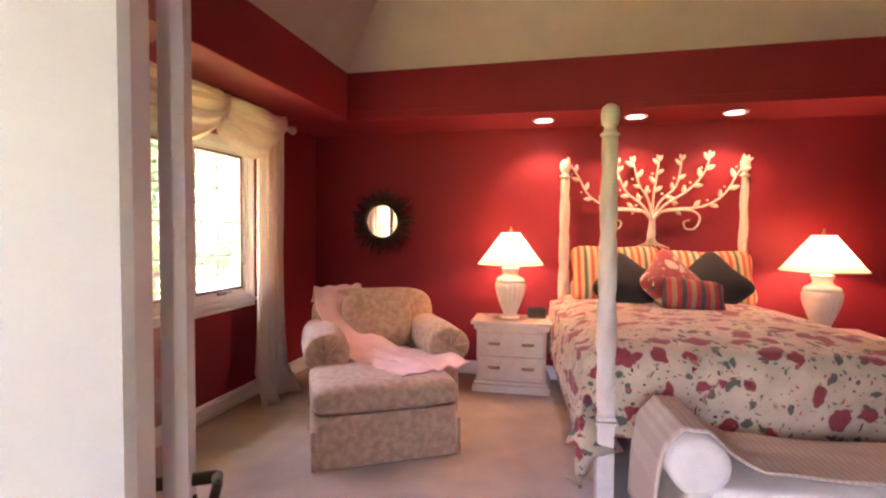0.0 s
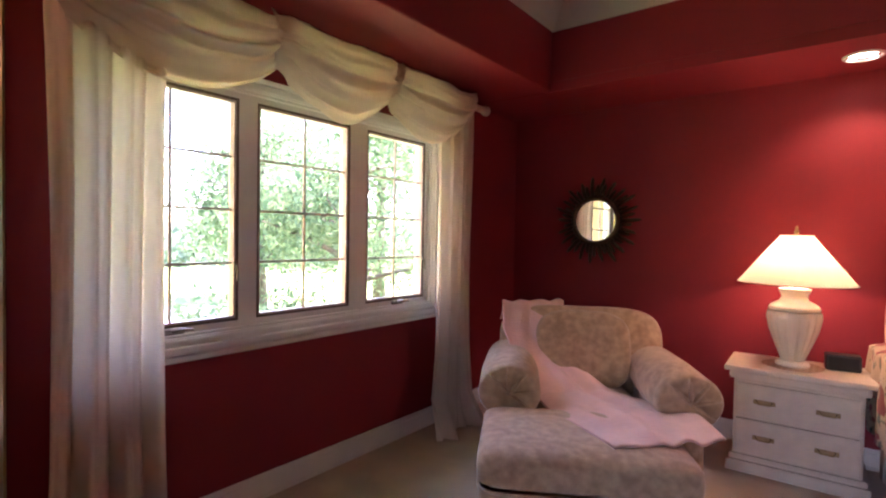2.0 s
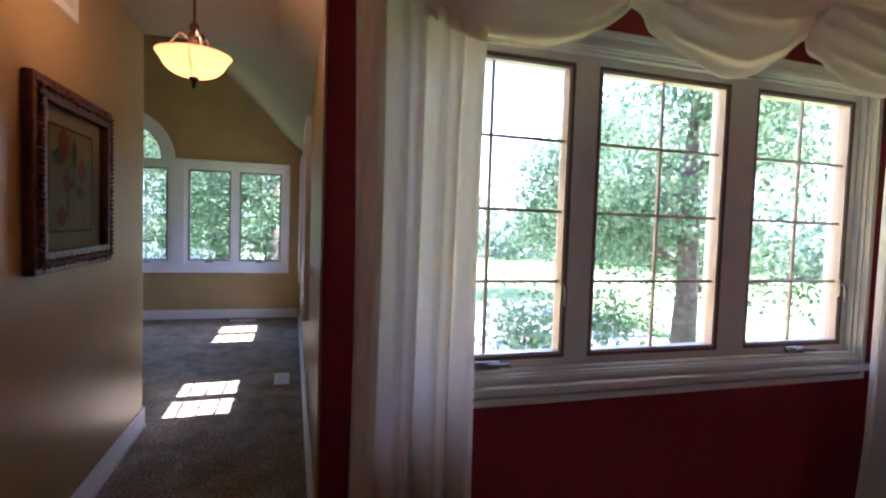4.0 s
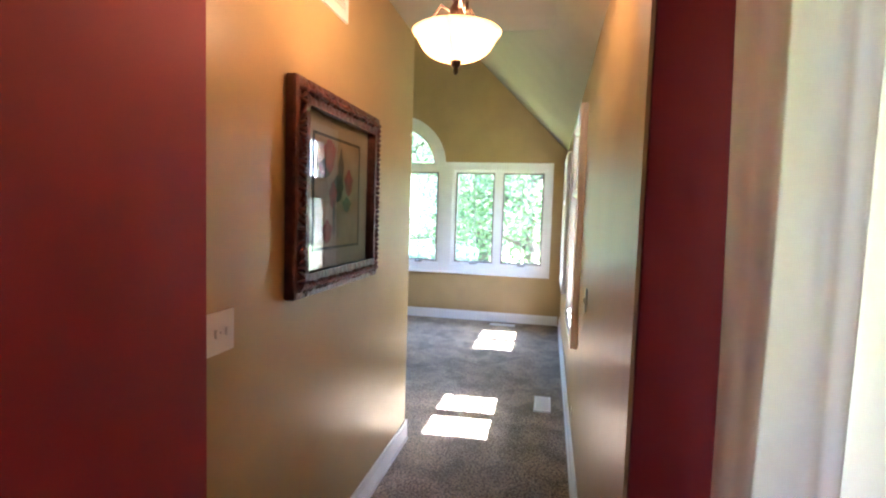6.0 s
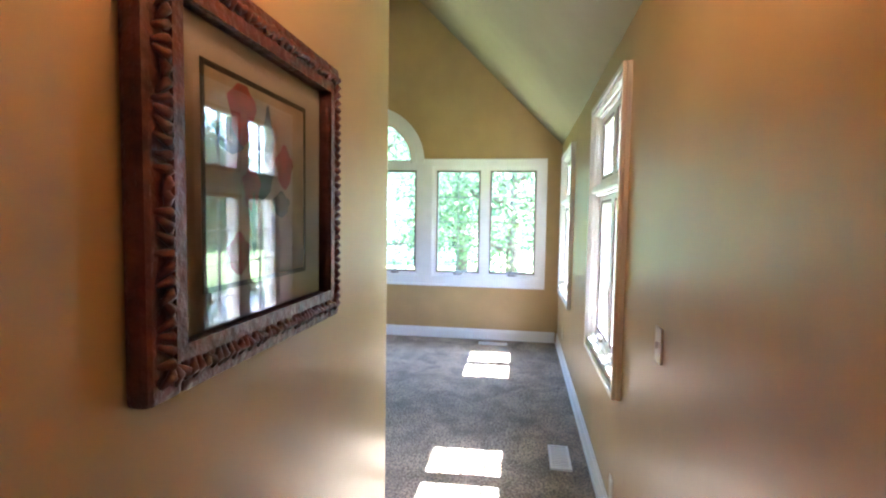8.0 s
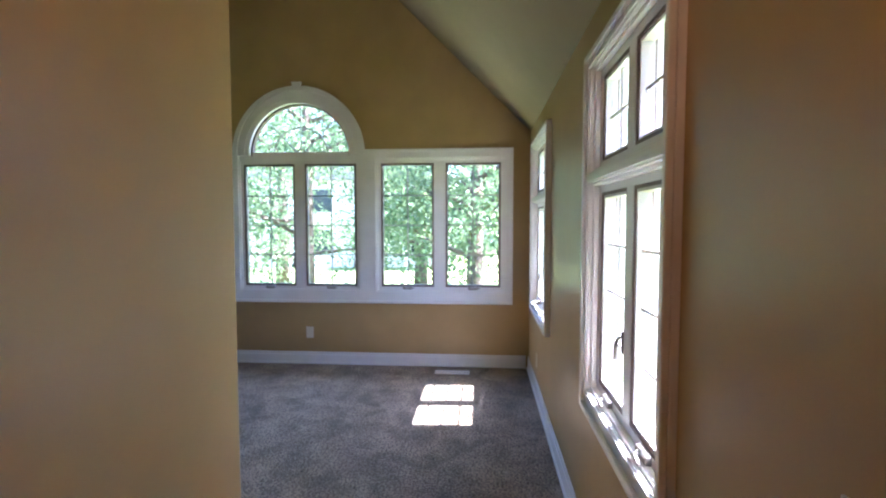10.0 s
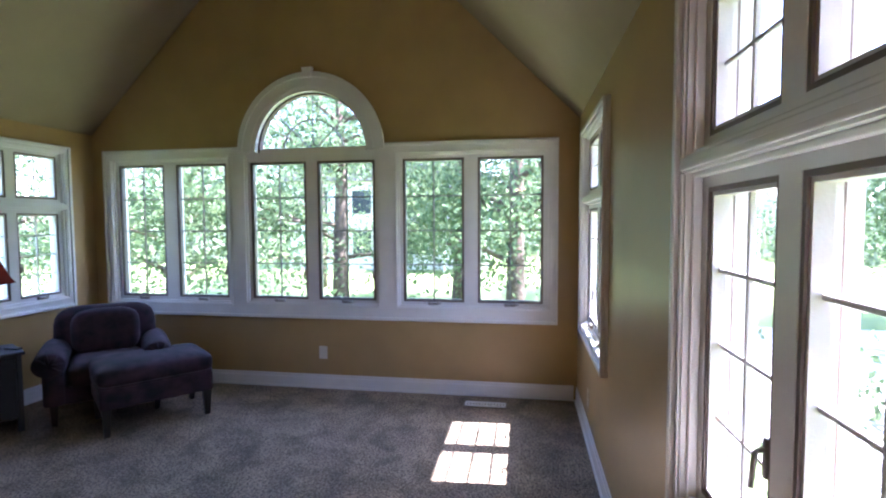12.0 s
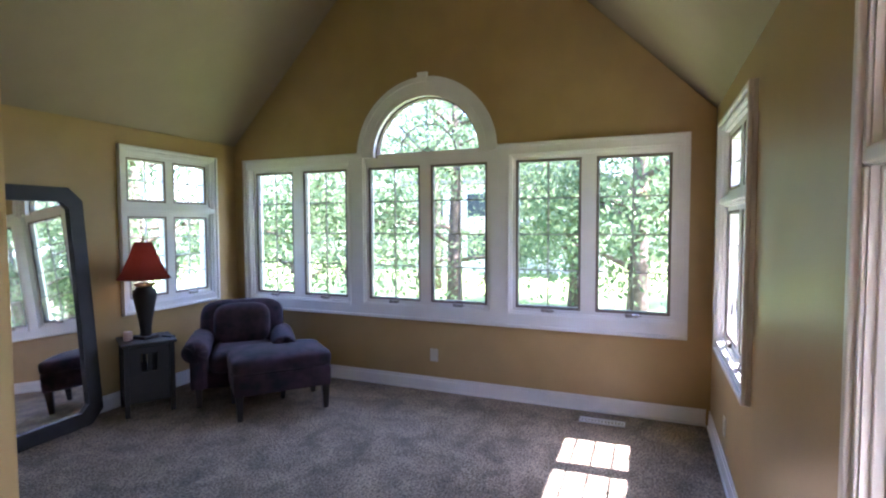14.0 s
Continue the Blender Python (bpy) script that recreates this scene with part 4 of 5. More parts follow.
mt.matrix_basis = BED @ Matrix.Translation((BW / 2, BL / 2, 0.60))


def spread(u, v):
    """Comforter: falls over both sides and the foot."""
    W, D = BW + 1.0, BL + 0.45
    s, t = (u - 0.5) * W, v * D - 0.45
    hw = BW / 2 + 0.02
    over = max(0.0, abs(s) - hw)
    foot = max(0.0, 0.02 - t)
    x = BW / 2 + max(-hw, min(hw, s)) + math.copysign(min(over, 0.05) * 0.9, s) if over else BW / 2 + s
    z = 0.83 - over - foot * 1.0
    z += 0.05 * (1 - (min(1, abs(s) / hw)) ** 4) * min(1, max(0, t) / 0.35)
    n_ = noise.noise(Vector((s * 2.2, t * 2.2, 0.3)))
    z += 0.022 * n_
    drop = over + foot
    x += math.copysign(0.030 * math.sin(t * 13 + s) * min(1, over * 4), s) if over else 0
    y = t if t > 0.02 else 0.02 - 0.05 * min(1, foot * 12) - 0.03 * math.sin(s * 9) * min(1, foot * 3)
    if drop > 0.05:
        x += math.copysign(0.05, s) * (1 if over else 0)
    return (x, y, max(0.10, z))


cf = tagged(obj("comforter", sheet(spread, 120, 110, 0.012), FLORAL, smooth=True), "cream comforter printed with red roses, on the bed", "bedding")
cf.matrix_basis = BED


def bskirt(u, v):
    x = -0.028 + 0.014 * math.sin(u * 90)
    return (x, 0.1 + u * (BL - 0.2), 0.42 - 0.41 * v)


sk = tagged(obj("bed_skirt", sheet(bskirt, 120, 6, 0.004), SKIRT, smooth=True), "red striped gathered bed skirt", "bedding")
sk.matrix_basis = BED


def pillow(name, w, h, t, x, y, z, rx, rz, ry, cloth, label, group=""):
    bm = cushion(w, h, t, 0.30, 0.85, puff=0.35, nu=44)
    for v in bm.verts:
        k = (abs(v.co.x) / (w / 2)) * (abs(v.co.y) / (h / 2))
        v.co.x *= 1 + 0.10 * k
        v.co.y *= 1 + 0.10 * k
    ob = tagged(obj(name, bm, cloth, smooth=True), label, "pillow", group)
    ob.matrix_basis = BED @ Matrix.Translation((x, y, z)) @ Euler((radians(rx), radians(ry), radians(rz)), 'XYZ').to_matrix().to_4x4()
    return ob


pillow("striped_pillow", 0.74, 0.50, 0.20, 0.43, 1.88, 1.07, 68, 0, 0, STRIPE, "orange and gold striped bed pillow standing upright", "striped pillows")
pillow("striped_pillow", 0.74, 0.48, 0.20, 1.18, 1.88, 1.05, 66, -4, 0, STRIPE, "orange and gold striped bed pillow standing upright", "striped pillows")
pillow("black_pillow", 0.46, 0.46, 0.16, 0.47, 1.58, 1.00, 52, -8, 34, BLACKCLOTH, "black velvet throw pillow leaning on stripes", "black pillows")
pillow("black_pillow", 0.46, 0.46, 0.16, 1.12, 1.60, 1.01, 52, 8, -38, BLACKCLOTH, "black velvet throw pillow leaning on stripes", "black pillows")
pillow("rose_pillow", 0.46, 0.46, 0.17, 0.78, 1.44, 1.03, 50, 0, 44, ROSEPILLOW, "red rose print pillow set on its corner", "")
pillow("plaid_pillow", 0.42, 0.27, 0.15, 0.86, 1.24, 0.97, 50, -4, 6, PLAID, "small red plaid and black lumbar pillow", "")

# ---- metal tree above the headboard ----
tree = thing("metal_wall_tree", "cream painted metal tree of leafy branches on the wall", "wall art", axes((0.86, 4.80, 1.35), (1, 0, 0), (0, 0, 1), (0, -1, 0)))
part("trunk", tube([(-0.005, 0.0, 0.0), (0, 0.08, 0.01), (0.005, 0.20, 0.012), (0, 0.28, 0.01)], [0.035, 0.036, 0.026, 0.03], 10), PICKLED, tree, smooth=True)
for k in range(7):
    t = (k - 3) / 3
    part("root", tube([(0.012 * t, 0.05, 0.01), (0.05 * t, -0.01, 0.012), (0.16 * t, -0.05 - 0.02 * (1 - abs(t)), 0.012)], [0.012, 0.010, 0.005], 6), PICKLED, tree, smooth=True)


def leaf(at, ang, ln):
    prof = [(0.001, 0), (0.010, 0.15), (0.019, 0.42), (0.017, 0.68), (0.007, 0.9), (0.001, 1.0)]
    bm = lathe([(r * ln / 0.085, z * ln) for r, z in prof], 8, squash=0.45)
    bm.transform(Matrix.Translation(at) @ Matrix.Rotation(ang - math.pi / 2, 4, 'Z') @ Matrix.Rotation(-math.pi / 2, 4, 'X'))
    return bm


rnd = random.Random(11)
branches = [[(0, 0.2), (-0.10, 0.30), (-0.38, 0.33), (-0.56, 0.44), (-0.66, 0.62), (-0.74, 0.74)], [(0, 0.2), (-0.08, 0.34), (-0.22, 0.46), (-0.30, 0.62), (-0.31, 0.72)],
            [(0, 0.22), (-0.04, 0.40), (-0.12, 0.54), (-0.17, 0.73)], [(0, 0.22), (0.01, 0.42), (0.03, 0.58), (0.05, 0.74)], [(0, 0.22), (0.07, 0.38), (0.20, 0.52), (0.24, 0.74)],
            [(0, 0.2), (0.10, 0.34), (0.30, 0.48), (0.42, 0.62), (0.47, 0.76)], [(0, 0.2), (0.12, 0.30), (0.42, 0.33), (0.60, 0.44), (0.70, 0.62), (0.77, 0.72)],
            [(0.10, 0.29), (0.30, 0.30), (0.40, 0.24), (0.37, 0.14), (0.29, 0.13), (0.27, 0.19), (0.32, 0.21)], [(-0.10, 0.29), (-0.30, 0.30), (-0.40, 0.24), (-0.37, 0.14), (-0.29, 0.13), (-0.27, 0.19), (-0.32, 0.21)]]
for bi, br in enumerate(branches):
    pts = []
    for i in range(len(br) - 1):
        p0, p1, p2, p3 = (Vector(br[max(0, min(len(br) - 1, j))]) for j in (i - 1, i, i + 1, i + 2))
        for f in (0, 0.25, 0.5, 0.75):
            q = 0.5 * (2 * p1 + (p2 - p0) * f + (2 * p0 - 5 * p1 + 4 * p2 - p3) * f * f + (3 * p1 - p0 - 3 * p2 + p3) * f ** 3)
            pts.append((q.x, q.y, 0.014 + 0.01 * (bi % 3)))
    pts.append((*br[-1], 0.014 + 0.01 * (bi % 3)))
    stem = part("branch", tube(pts, [0.013 - 0.007 * i / len(pts) for i in range(len(pts))], 7), PICKLED, tree, smooth=True)
    if bi > 6:
        continue
    for i in range(5, len(pts) - 1, 2):
        p, q = Vector(pts[i]), Vector(pts[i + 1])
        d = math.atan2(q.y - p.y, q.x - p.x)
        sgn = 1 if (i // 2) % 2 else -1
        part("leaf", leaf(p, d + sgn * 0.75, rnd.uniform(0.075, 0.10)), PICKLED, stem, smooth=True)
        if i % 4 == 1:
            b_ = lathe([(0.002, -0.01), (0.010, -0.005), (0.011, 0.003), (0.002, 0.011)], 8)
            b_.transform(Matrix.Translation(p + Vector((math.cos(d - sgn * 1.4), math.sin(d - sgn * 1.4), 0)) * 0.04))
            part("berry", b_, PICKLED, stem, smooth=True)
    p, q = Vector(pts[-2]), Vector(pts[-1])
    d = math.atan2(q.y - p.y, q.x - p.x)
    for off in (-0.3, 0.3):
        part("leaf", leaf(q, d + off, 0.07), PICKLED, stem, smooth=True)

# ---- bench at the foot of the bed ----
be = thing("chaise_bench", "white bench with scrolled ends at the bed's foot", "bench", pose(0.58, 2.00, 0, 0, 0, 6.0))
part("seat", cushion(1.25, 0.46, 0.16, 0.2, 0.4, m=Matrix.Translation((0.66, 0.10, 0.42)), puff=0.1), PICKLED, be, smooth=True)
for sx in (0.0, 1.32):
    bm = lathe([(0.02, 0), (0.075, 0.004), (0.105, 0.015), (0.115, 0.03), (0.118, 0.44), (0.10, 0.46)], 32)
    bm.transform(Matrix.Translation((sx, -0.13, 0.555)) @ Matrix.Rotation(-math.pi / 2, 4, 'X'))
    part("scroll_arm", bm, PICKLED, be, "white scrolled arm", True)
    part("arm_post", box((sx - 0.05, -0.12, 0.12), (sx + 0.05, 0.32, 0.50), 0.03), PICKLED, be)
part("apron", box((0.0, -0.11, 0.26), (1.32, 0.31, 0.36), 0.02), PICKLED, be)
for sx in (0.04, 1.28):
    for sy in (-0.07, 0.27):
        part("leg", join(None, lathe([(0.018, 0), (0.026, 0.02), (0.022, 0.10), (0.034, 0.22), (0.036, 0.27)], 16), Matrix.Translation((sx, sy, 0))), PICKLED, be, smooth=True)


def bench_throw(u, v):
    pth = [(-0.16, 0.22), (-0.150, 0.45), (-0.125, 0.60), (-0.05, 0.685), (0.05, 0.68), (0.13, 0.60), (0.26, 0.53), (0.50, 0.515), (0.85, 0.515), (1.10, 0.515)]
    k = u * (len(pth) - 1)
    i = min(int(k), len(pth) - 2)
    f = k - i
    x, z = pth[i][0] + (pth[i + 1][0] - pth[i][0]) * f, pth[i][1] + (pth[i + 1][1] - pth[i][1]) * f
    return (x, -0.06 + 0.40 * v, z + 0.008 * noise.noise(Vector((u * 9, v * 5, 4))) + 0.004)


bt = tagged(obj("bench_throw", sheet(bench_throw, 60, 20, 0.012), WOVEN, smooth=True), "beige woven throw draped over the bench arm", "blanket")
bt.matrix_basis = pose(0.58, 2.00, 0, 0, 0, 6.0)

# ---- recessed lights ----
for bx in (-0.12, 0.67, 1.45):
    dl = thing("recessed_light", "round recessed downlight, lit, in the red soffit", "light", pose(bx, 4.50, 2.45), "downlights above the bed")
    part("trim_ring", join(None, tube([(0.088 * math.cos(a), 0.088 * math.sin(a), -0.002) for a in np.linspace(0, 2 * math.pi, 41)], 0.010, 8)), WHITE, dl, smooth=True)
    part("lamp_face", lathe([(0.082, 0.008), (0.082, 0.014)], 32), BULB, dl, "bright lamp face")

# ---- hall ----
PX0, PX1, PZ0, PZ1 = -3.945, -3.10, 1.195, 1.965
pic = thing("framed_picture", "floral print in a carved mahogany frame under glass", "picture", axes((0, 0.186, 0), (1, 0, 0), (0, 0, 1), (0, 1, 0)))
fw_ = 0.085
for nm, lo_, hi_ in (("frame_side", (PX0, PZ0, 0.002), (PX0 + fw_, PZ1, 0.045)), ("frame_side", (PX1 - fw_, PZ0, 0.002), (PX1, PZ1, 0.045)), ("frame_rail", (PX0 + fw_, PZ0, 0.002), (PX1 - fw_, PZ0 + fw_, 0.045)), ("frame_rail", (PX0 + fw_, PZ1 - fw_, 0.002), (PX1 - fw_, PZ1, 0.045))):
    part(nm, box(lo_, hi_, 0.012), FRAMEWOOD, pic)
rnd = random.Random(3)
carv = bmesh.new()
per = [(PX0 + fw_ / 2 + (PX1 - PX0 - fw_) * i / 40, z) for i in range(41) for z in (PZ0 + fw_ / 2, PZ1 - fw_ / 2)] + [(x, PZ0 + fw_ / 2 + (PZ1 - PZ0 - fw_) * i / 30) for i in range(1, 30) for x in (PX0 + fw_ / 2, PX1 - fw_ / 2)]
for x, z in per:
    a = rnd.uniform(0, 6.28)
    c_, s_ = math.cos(a) * 0.022, math.sin(a) * 0.022
    tube([(x - c_, z - s_, 0.044), (x, z, 0.056), (x + c_, z + s_, 0.046)], [0.004, 0.010, 0.004], 6, carv)
part("carving", carv, FRAMEWOOD, pic, "carved leaf relief", True)["kind"] = "stuff"
for r_ in ((0.0, 0.012), (0.016, 0.024)):
    part("inner_lip", panel_with_holes(PX0 + fw_ - r_[1], PX1 - fw_ + r_[1], PZ0 + fw_ - r_[1], PZ1 - fw_ + r_[1], [(PX0 + fw_ + 0.004, PX1 - fw_ - 0.004, PZ0 + fw_ + 0.004, PZ1 - fw_ - 0.004)], 0.046, 0.049 + r_[0] * 0.2, Matrix.Identity(4)), FRAMEWOOD, pic)
part("mat_board", box((PX0 + fw_, PZ0 + fw_, 0.006), (PX1 - fw_, PZ1 - fw_, 0.012)), MATBOARD, pic)
art = (PX0 + 0.20, PX1 - 0.20, PZ0 + 0.17, PZ1 - 0.17)
part("print_border", panel_with_holes(art[0] - 0.012, art[1] + 0.012, art[2] - 0.012, art[3] + 0.012, [art], 0.0125, 0.0145, Matrix.Identity(4)), DARKWOOD, pic)
part("print", box((art[0], art[2], 0.0125), (art[1], art[3], 0.0135)), mat("aged_print_paper", (0.45, 0.33, 0.22), 0.9, var=0.15, scale=9), pic)
BLOOM, STEMC = mat("print_red", (0.33, 0.035, 0.04), 0.9, var=0.3, scale=30), mat("print_dark_green", (0.05, 0.055, 0.045), 0.9, var=0.3, scale=30)
for u_, v_, ru, rv, m_ in ((0.70, 0.86, 0.12, 0.16, BLOOM), (0.52, 0.55, 0.13, 0.12, STEMC), (0.62, 0.48, 0.08, 0.12, BLOOM), (0.80, 0.72, 0.14, 0.08, STEMC), (0.45, 0.72, 0.06, 0.20, STEMC), (0.74, 0.14, 0.10, 0.10, BLOOM), (0.60, 0.28, 0.03, 0.16, STEMC), (0.30, 0.40, 0.10, 0.07, STEMC), (0.26, 0.62, 0.10, 0.12, BLOOM)):
    cx_, cz_ = art[0] + (art[1] - art[0]) * u_, art[2] + (art[3] - art[2]) * v_
    out = [(cx_ + (art[1] - art[0]) * ru * (1 + 0.2 * math.sin(5 * a)) * math.cos(a), cz_ + (art[3] - art[2]) * rv * (1 + 0.15 * math.cos(4 * a)) * math.sin(a)) for a in np.linspace(0, 2 * math.pi, 20)[:-1]]
    out = [(min(max(p, art[0] + 0.004), art[1] - 0.004), min(max(q, art[2] + 0.004), art[3] - 0.004)) for p, q in out]
    part("printed_shape", slab(out, Matrix.Translation((0, 0, 0.0142 + 0.0004 * rnd.random())), 0.0004), m_, pic)
glazing("glass", [(PX0 + fw_, PZ0 + fw_), (PX1 - fw_, PZ0 + fw_), (PX1 - fw_, PZ1 - fw_), (PX0 + fw_, PZ1 - fw_)], 0.031, PICGLASS, pic, "reflective picture glass")


def plate(name, at, w, h, toggles, label, outlet=False):
    pl = thing(name, label, "outlet" if outlet else "switch", at)
    part("plate", box((-w / 2, -h / 2, 0.001), (w / 2, h / 2, 0.007), 0.003), PLATE, pl)
    for k in range(toggles):
        x = (k - (toggles - 1) / 2) * 0.046
        if outlet:
            for z in (-0.02, 0.02):
                part("socket", box((x - 0.016, z - 0.014, 0.007), (x + 0.016, z + 0.014, 0.009), 0.003), PLATE, pl)
        else:
            part("toggle", box((x - 0.005, -0.012, 0.007), (x + 0.005, 0.012, 0.016), 0.003), PLATE, pl)
            part("screw", lathe([(0.003, 0.007), (0.003, 0.0082)], 8), STEEL, pl)


plate("light_switch", axes((-2.757, 0.186, 1.165), (1, 0, 0), (0, 0, 1), (0, 1, 0)), 0.125, 0.118, 2, "ivory double light switch on the hall wall")
plate("light_switch", axes((-4.14, 1.269, 1.10), (1, 0, 0), (0, 0, 1), (0, -1, 0)), 0.075, 0.118, 1, "ivory single light switch on the hall wall")
plate("wall_outlet", axes((-8.648, -1.02, 0.335), (0, 1, 0), (0, 0, 1), (1, 0, 0)), 0.078, 0.12, 1, "white wall outlet under the windows", True)
plate("wall_outlet", axes((-7.86, 1.269, 0.30), (1, 0, 0), (0, 0, 1), (0, -1, 0)), 0.075, 0.118, 1, "white wall outlet near the corner", True)
plate("wall_outlet", axes((-4.87, 1.269, 0.21), (1, 0, 0), (0, 0, 1), (0, -1, 0)), 0.075, 0.118, 1, "white wall outlet under the window", True)


def register(at, ln, wd):
    rg = thing("floor_register", "white metal floor register set in the carpet", "vent", at, "floor registers")
    part("frame", panel_with_holes(-ln / 2, ln / 2, -wd / 2, wd / 2, [(-ln / 2 + 0.015, ln / 2 - 0.015, -wd / 2 + 0.015, wd / 2 - 0.015)], 0.0, 0.012, Matrix.Identity(4)), WHITE, rg)
    n_ = 12
    for k in range(n_):
        x = -ln / 2 + 0.02 + (ln - 0.04) * (k + 0.5) / n_
        part("slat", box((x - 0.006, -wd / 2 + 0.015, 0.002), (x + 0.006, wd / 2 - 0.015, 0.010)), WHITE, rg)


register(pose(-5.59, 1.08, -0.001, 0, 0, 0), 0.32, 0.13)
register(pose(-8.43, 0.50, -0.001, 0, 0, 90), 0.34, 0.09)
gr = thing("wall_grille", "white return air grille high on the hall wall", "vent", axes((-3.40, 0.186, 2.42), (1, 0, 0), (0, 0, 1), (0, 1, 0)))
part("frame", panel_with_holes(-0.2, 0.2, -0.12, 0.12, [(-0.17, 0.17, -0.09, 0.09)], 0.001, 0.012, Matrix.Identity(4)), WHITE, gr)
for k in range(9):
    part("slat", box((-0.17, -0.088 + 0.02 * k, 0.003), (0.17, -0.076 + 0.02 * k, 0.009)), WHITE, gr)

# pendant bowl lamp
pd = thing("pendant_light", "alabaster glass bowl pendant on a bronze stem, lit", "light", pose(-3.20, 0.745, 0.445))
pd.scale = (0.70, 0.70, 0.70)


def bowl(u, v):
    a = 2 * math.pi * u
    r = 0.02 + 0.17 * math.sin(v * 1.45) ** 0.8 + 0.02 * max(0, v - 0.85) / 0.15
    return (r * math.cos(a), r * math.sin(a), 2.24 + 0.13 * v ** 1.8)


part("bowl", sheet(bowl, 40, 16, 0.004), ALABASTER, pd, "glowing alabaster bowl", True)
part("finial", lathe([(0.004, 2.175), (0.014, 2.19), (0.010, 2.205), (0.022, 2.22), (0.026, 2.238), (0.012, 2.245)], 16), BRONZE, pd, smooth=True)
part("stem", tube([(0, 0, 2.30), (0, 0, 3.10)], 0.008, 8), BRONZE, pd)
part("hub", lathe([(0.01, 2.42), (0.03, 2.44), (0.04, 2.47), (0.022, 2.50), (0.032, 2.53), (0.012, 2.56)], 16), BRONZE, pd, smooth=True)
part("canopy", lathe([(0.012, 3.075), (0.05, 3.095), (0.062, 3.122)], 24), BRONZE, pd, smooth=True)
for k in range(3):
    a = 2 * math.pi * k / 3 + 0.4
    part("arm", tube([(r * math.cos(a), r * math.sin(a), z) for r, z in ((0.02, 2.46), (0.08, 2.50), (0.13, 2.44), (0.175, 2.39), (0.20, 2.41), (0.195, 2.435))], 0.007, 8), BRONZE, pd, smooth=True)

# ---- sunroom furniture ----
club_chair("armchair", pose(-7.97, -2.67, 0, 0, 0, 132), 0.86, 0.84, PURPLE, "plum patterned armchair with rolled arms, dark legs", seat_z=0.45, back_z=0.83, arm_z=0.60, skirt=False, arm=0.19, leg_mat=DARKWOOD)
po = thing("ottoman", "plum patterned ottoman with tapered dark legs", "ottoman", pose(-7.80, -2.11, 0, 0, 0, 140))
po.scale = (1.1, 1.1, 1.04)
part("cushion", cushion(0.72, 0.52, 0.15, 0.18, 0.45, puff=0.25, m=Matrix.Translation((0, 0, 0.41)), nu=48), PURPLE, po, smooth=True)
part("base", box((-0.35, -0.25, 0.19), (0.35, 0.25, 0.35), 0.02), PURPLE, po)
part("piping", tube([(0.352 * math.copysign(abs(math.cos(a)) ** 0.17, math.cos(a)), 0.252 * math.copysign(abs(math.sin(a)) ** 0.17, math.sin(a)), 0.35) for a in np.linspace(0, 2 * math.pi, 80)], 0.008, 6), PURPLE, po, smooth=True)
for sx in (-1, 1):
    for sy in (-1, 1):
        bm = box((-0.028, -0.028, 0), (0.028, 0.028, 0.20))
        for v in bm.verts:
            if v.co.z < 0.05:
                v.co.x *= 0.6
                v.co.y *= 0.6
        bm.transform(Matrix.Translation((sx * 0.31, sy * 0.21, 0)))
        part("leg", bm, DARKWOOD, po, "tapered dark wood leg")
st = thing("side_table", "small espresso side table with a cut-out front", "table", pose(-7.33, -3.10, 0, 0, 0, 150))
part("top", box((-0.20, -0.20, 0.575), (0.20, 0.20, 0.60), 0.005), DARKWOOD, st)
for sx in (-1, 1):
    part("side_panel", box((sx * 0.165 - 0.012, -0.16, 0.10), (sx * 0.165 + 0.012, 0.16, 0.575)), DARKWOOD, st)
    for sy in (-1, 1):
        part("leg", box((sx * 0.165 - 0.018, sy * 0.165 - 0.018, 0), (sx * 0.165 + 0.018, sy * 0.165 + 0.018, 0.575), 0.004), DARKWOOD, st)
part("front_panel", panel_with_holes(-0.15, 0.15, 0.10, 0.56, [(-0.055, -0.015, 0.36, 0.50), (0.015, 0.055, 0.36, 0.50)], 0.0, 0.018, axes((0, 0.155, 0), (1, 0, 0), (0, 0, 1), (0, -1, 0))), DARKWOOD, st)
part("front_panel", panel_with_holes(-0.15, 0.15, 0.10, 0.56, [(-0.055, -0.015, 0.36, 0.50), (0.015, 0.055, 0.36, 0.50)], 0.0, 0.018, axes((0, -0.137, 0), (1, 0, 0), (0, 0, 1), (0, -1, 0))), DARKWOOD, st)
sl = thing("urn_lamp", "dark urn table lamp with a rust red shade", "lamp", pose(-7.33, -3.10, 0.601))
part("base", box((-0.07, -0.07, 0), (0.07, 0.07, 0.025), 0.006), DARKWOOD, sl)
part("urn", lathe([(0.045, 0.025), (0.042, 0.07), (0.05, 0.14), (0.075, 0.28), (0.09, 0.36), (0.088, 0.40), (0.06, 0.43), (0.07, 0.45), (0.075, 0.46), (0.03, 0.47)], 28), DARKWOOD, sl, smooth=True)
part("band", lathe([(0.074, 0.445), (0.080, 0.452), (0.074, 0.462)], 28), BRASS, sl, "gilded band", True)
part("stem", tube([(0, 0, 0.46), (0, 0, 0.83)], 0.006, 8), BRASS, sl)


def rshade(u, v):
    a = 2 * math.pi * u
    k = max(abs(math.cos(a)), abs(math.sin(a)))
    r = (0.185 - 0.125 * v ** 0.8) * (0.75 + 0.25 / k)
    return (r * math.cos(a), r * math.sin(a), 0.50 + 0.31 * v)


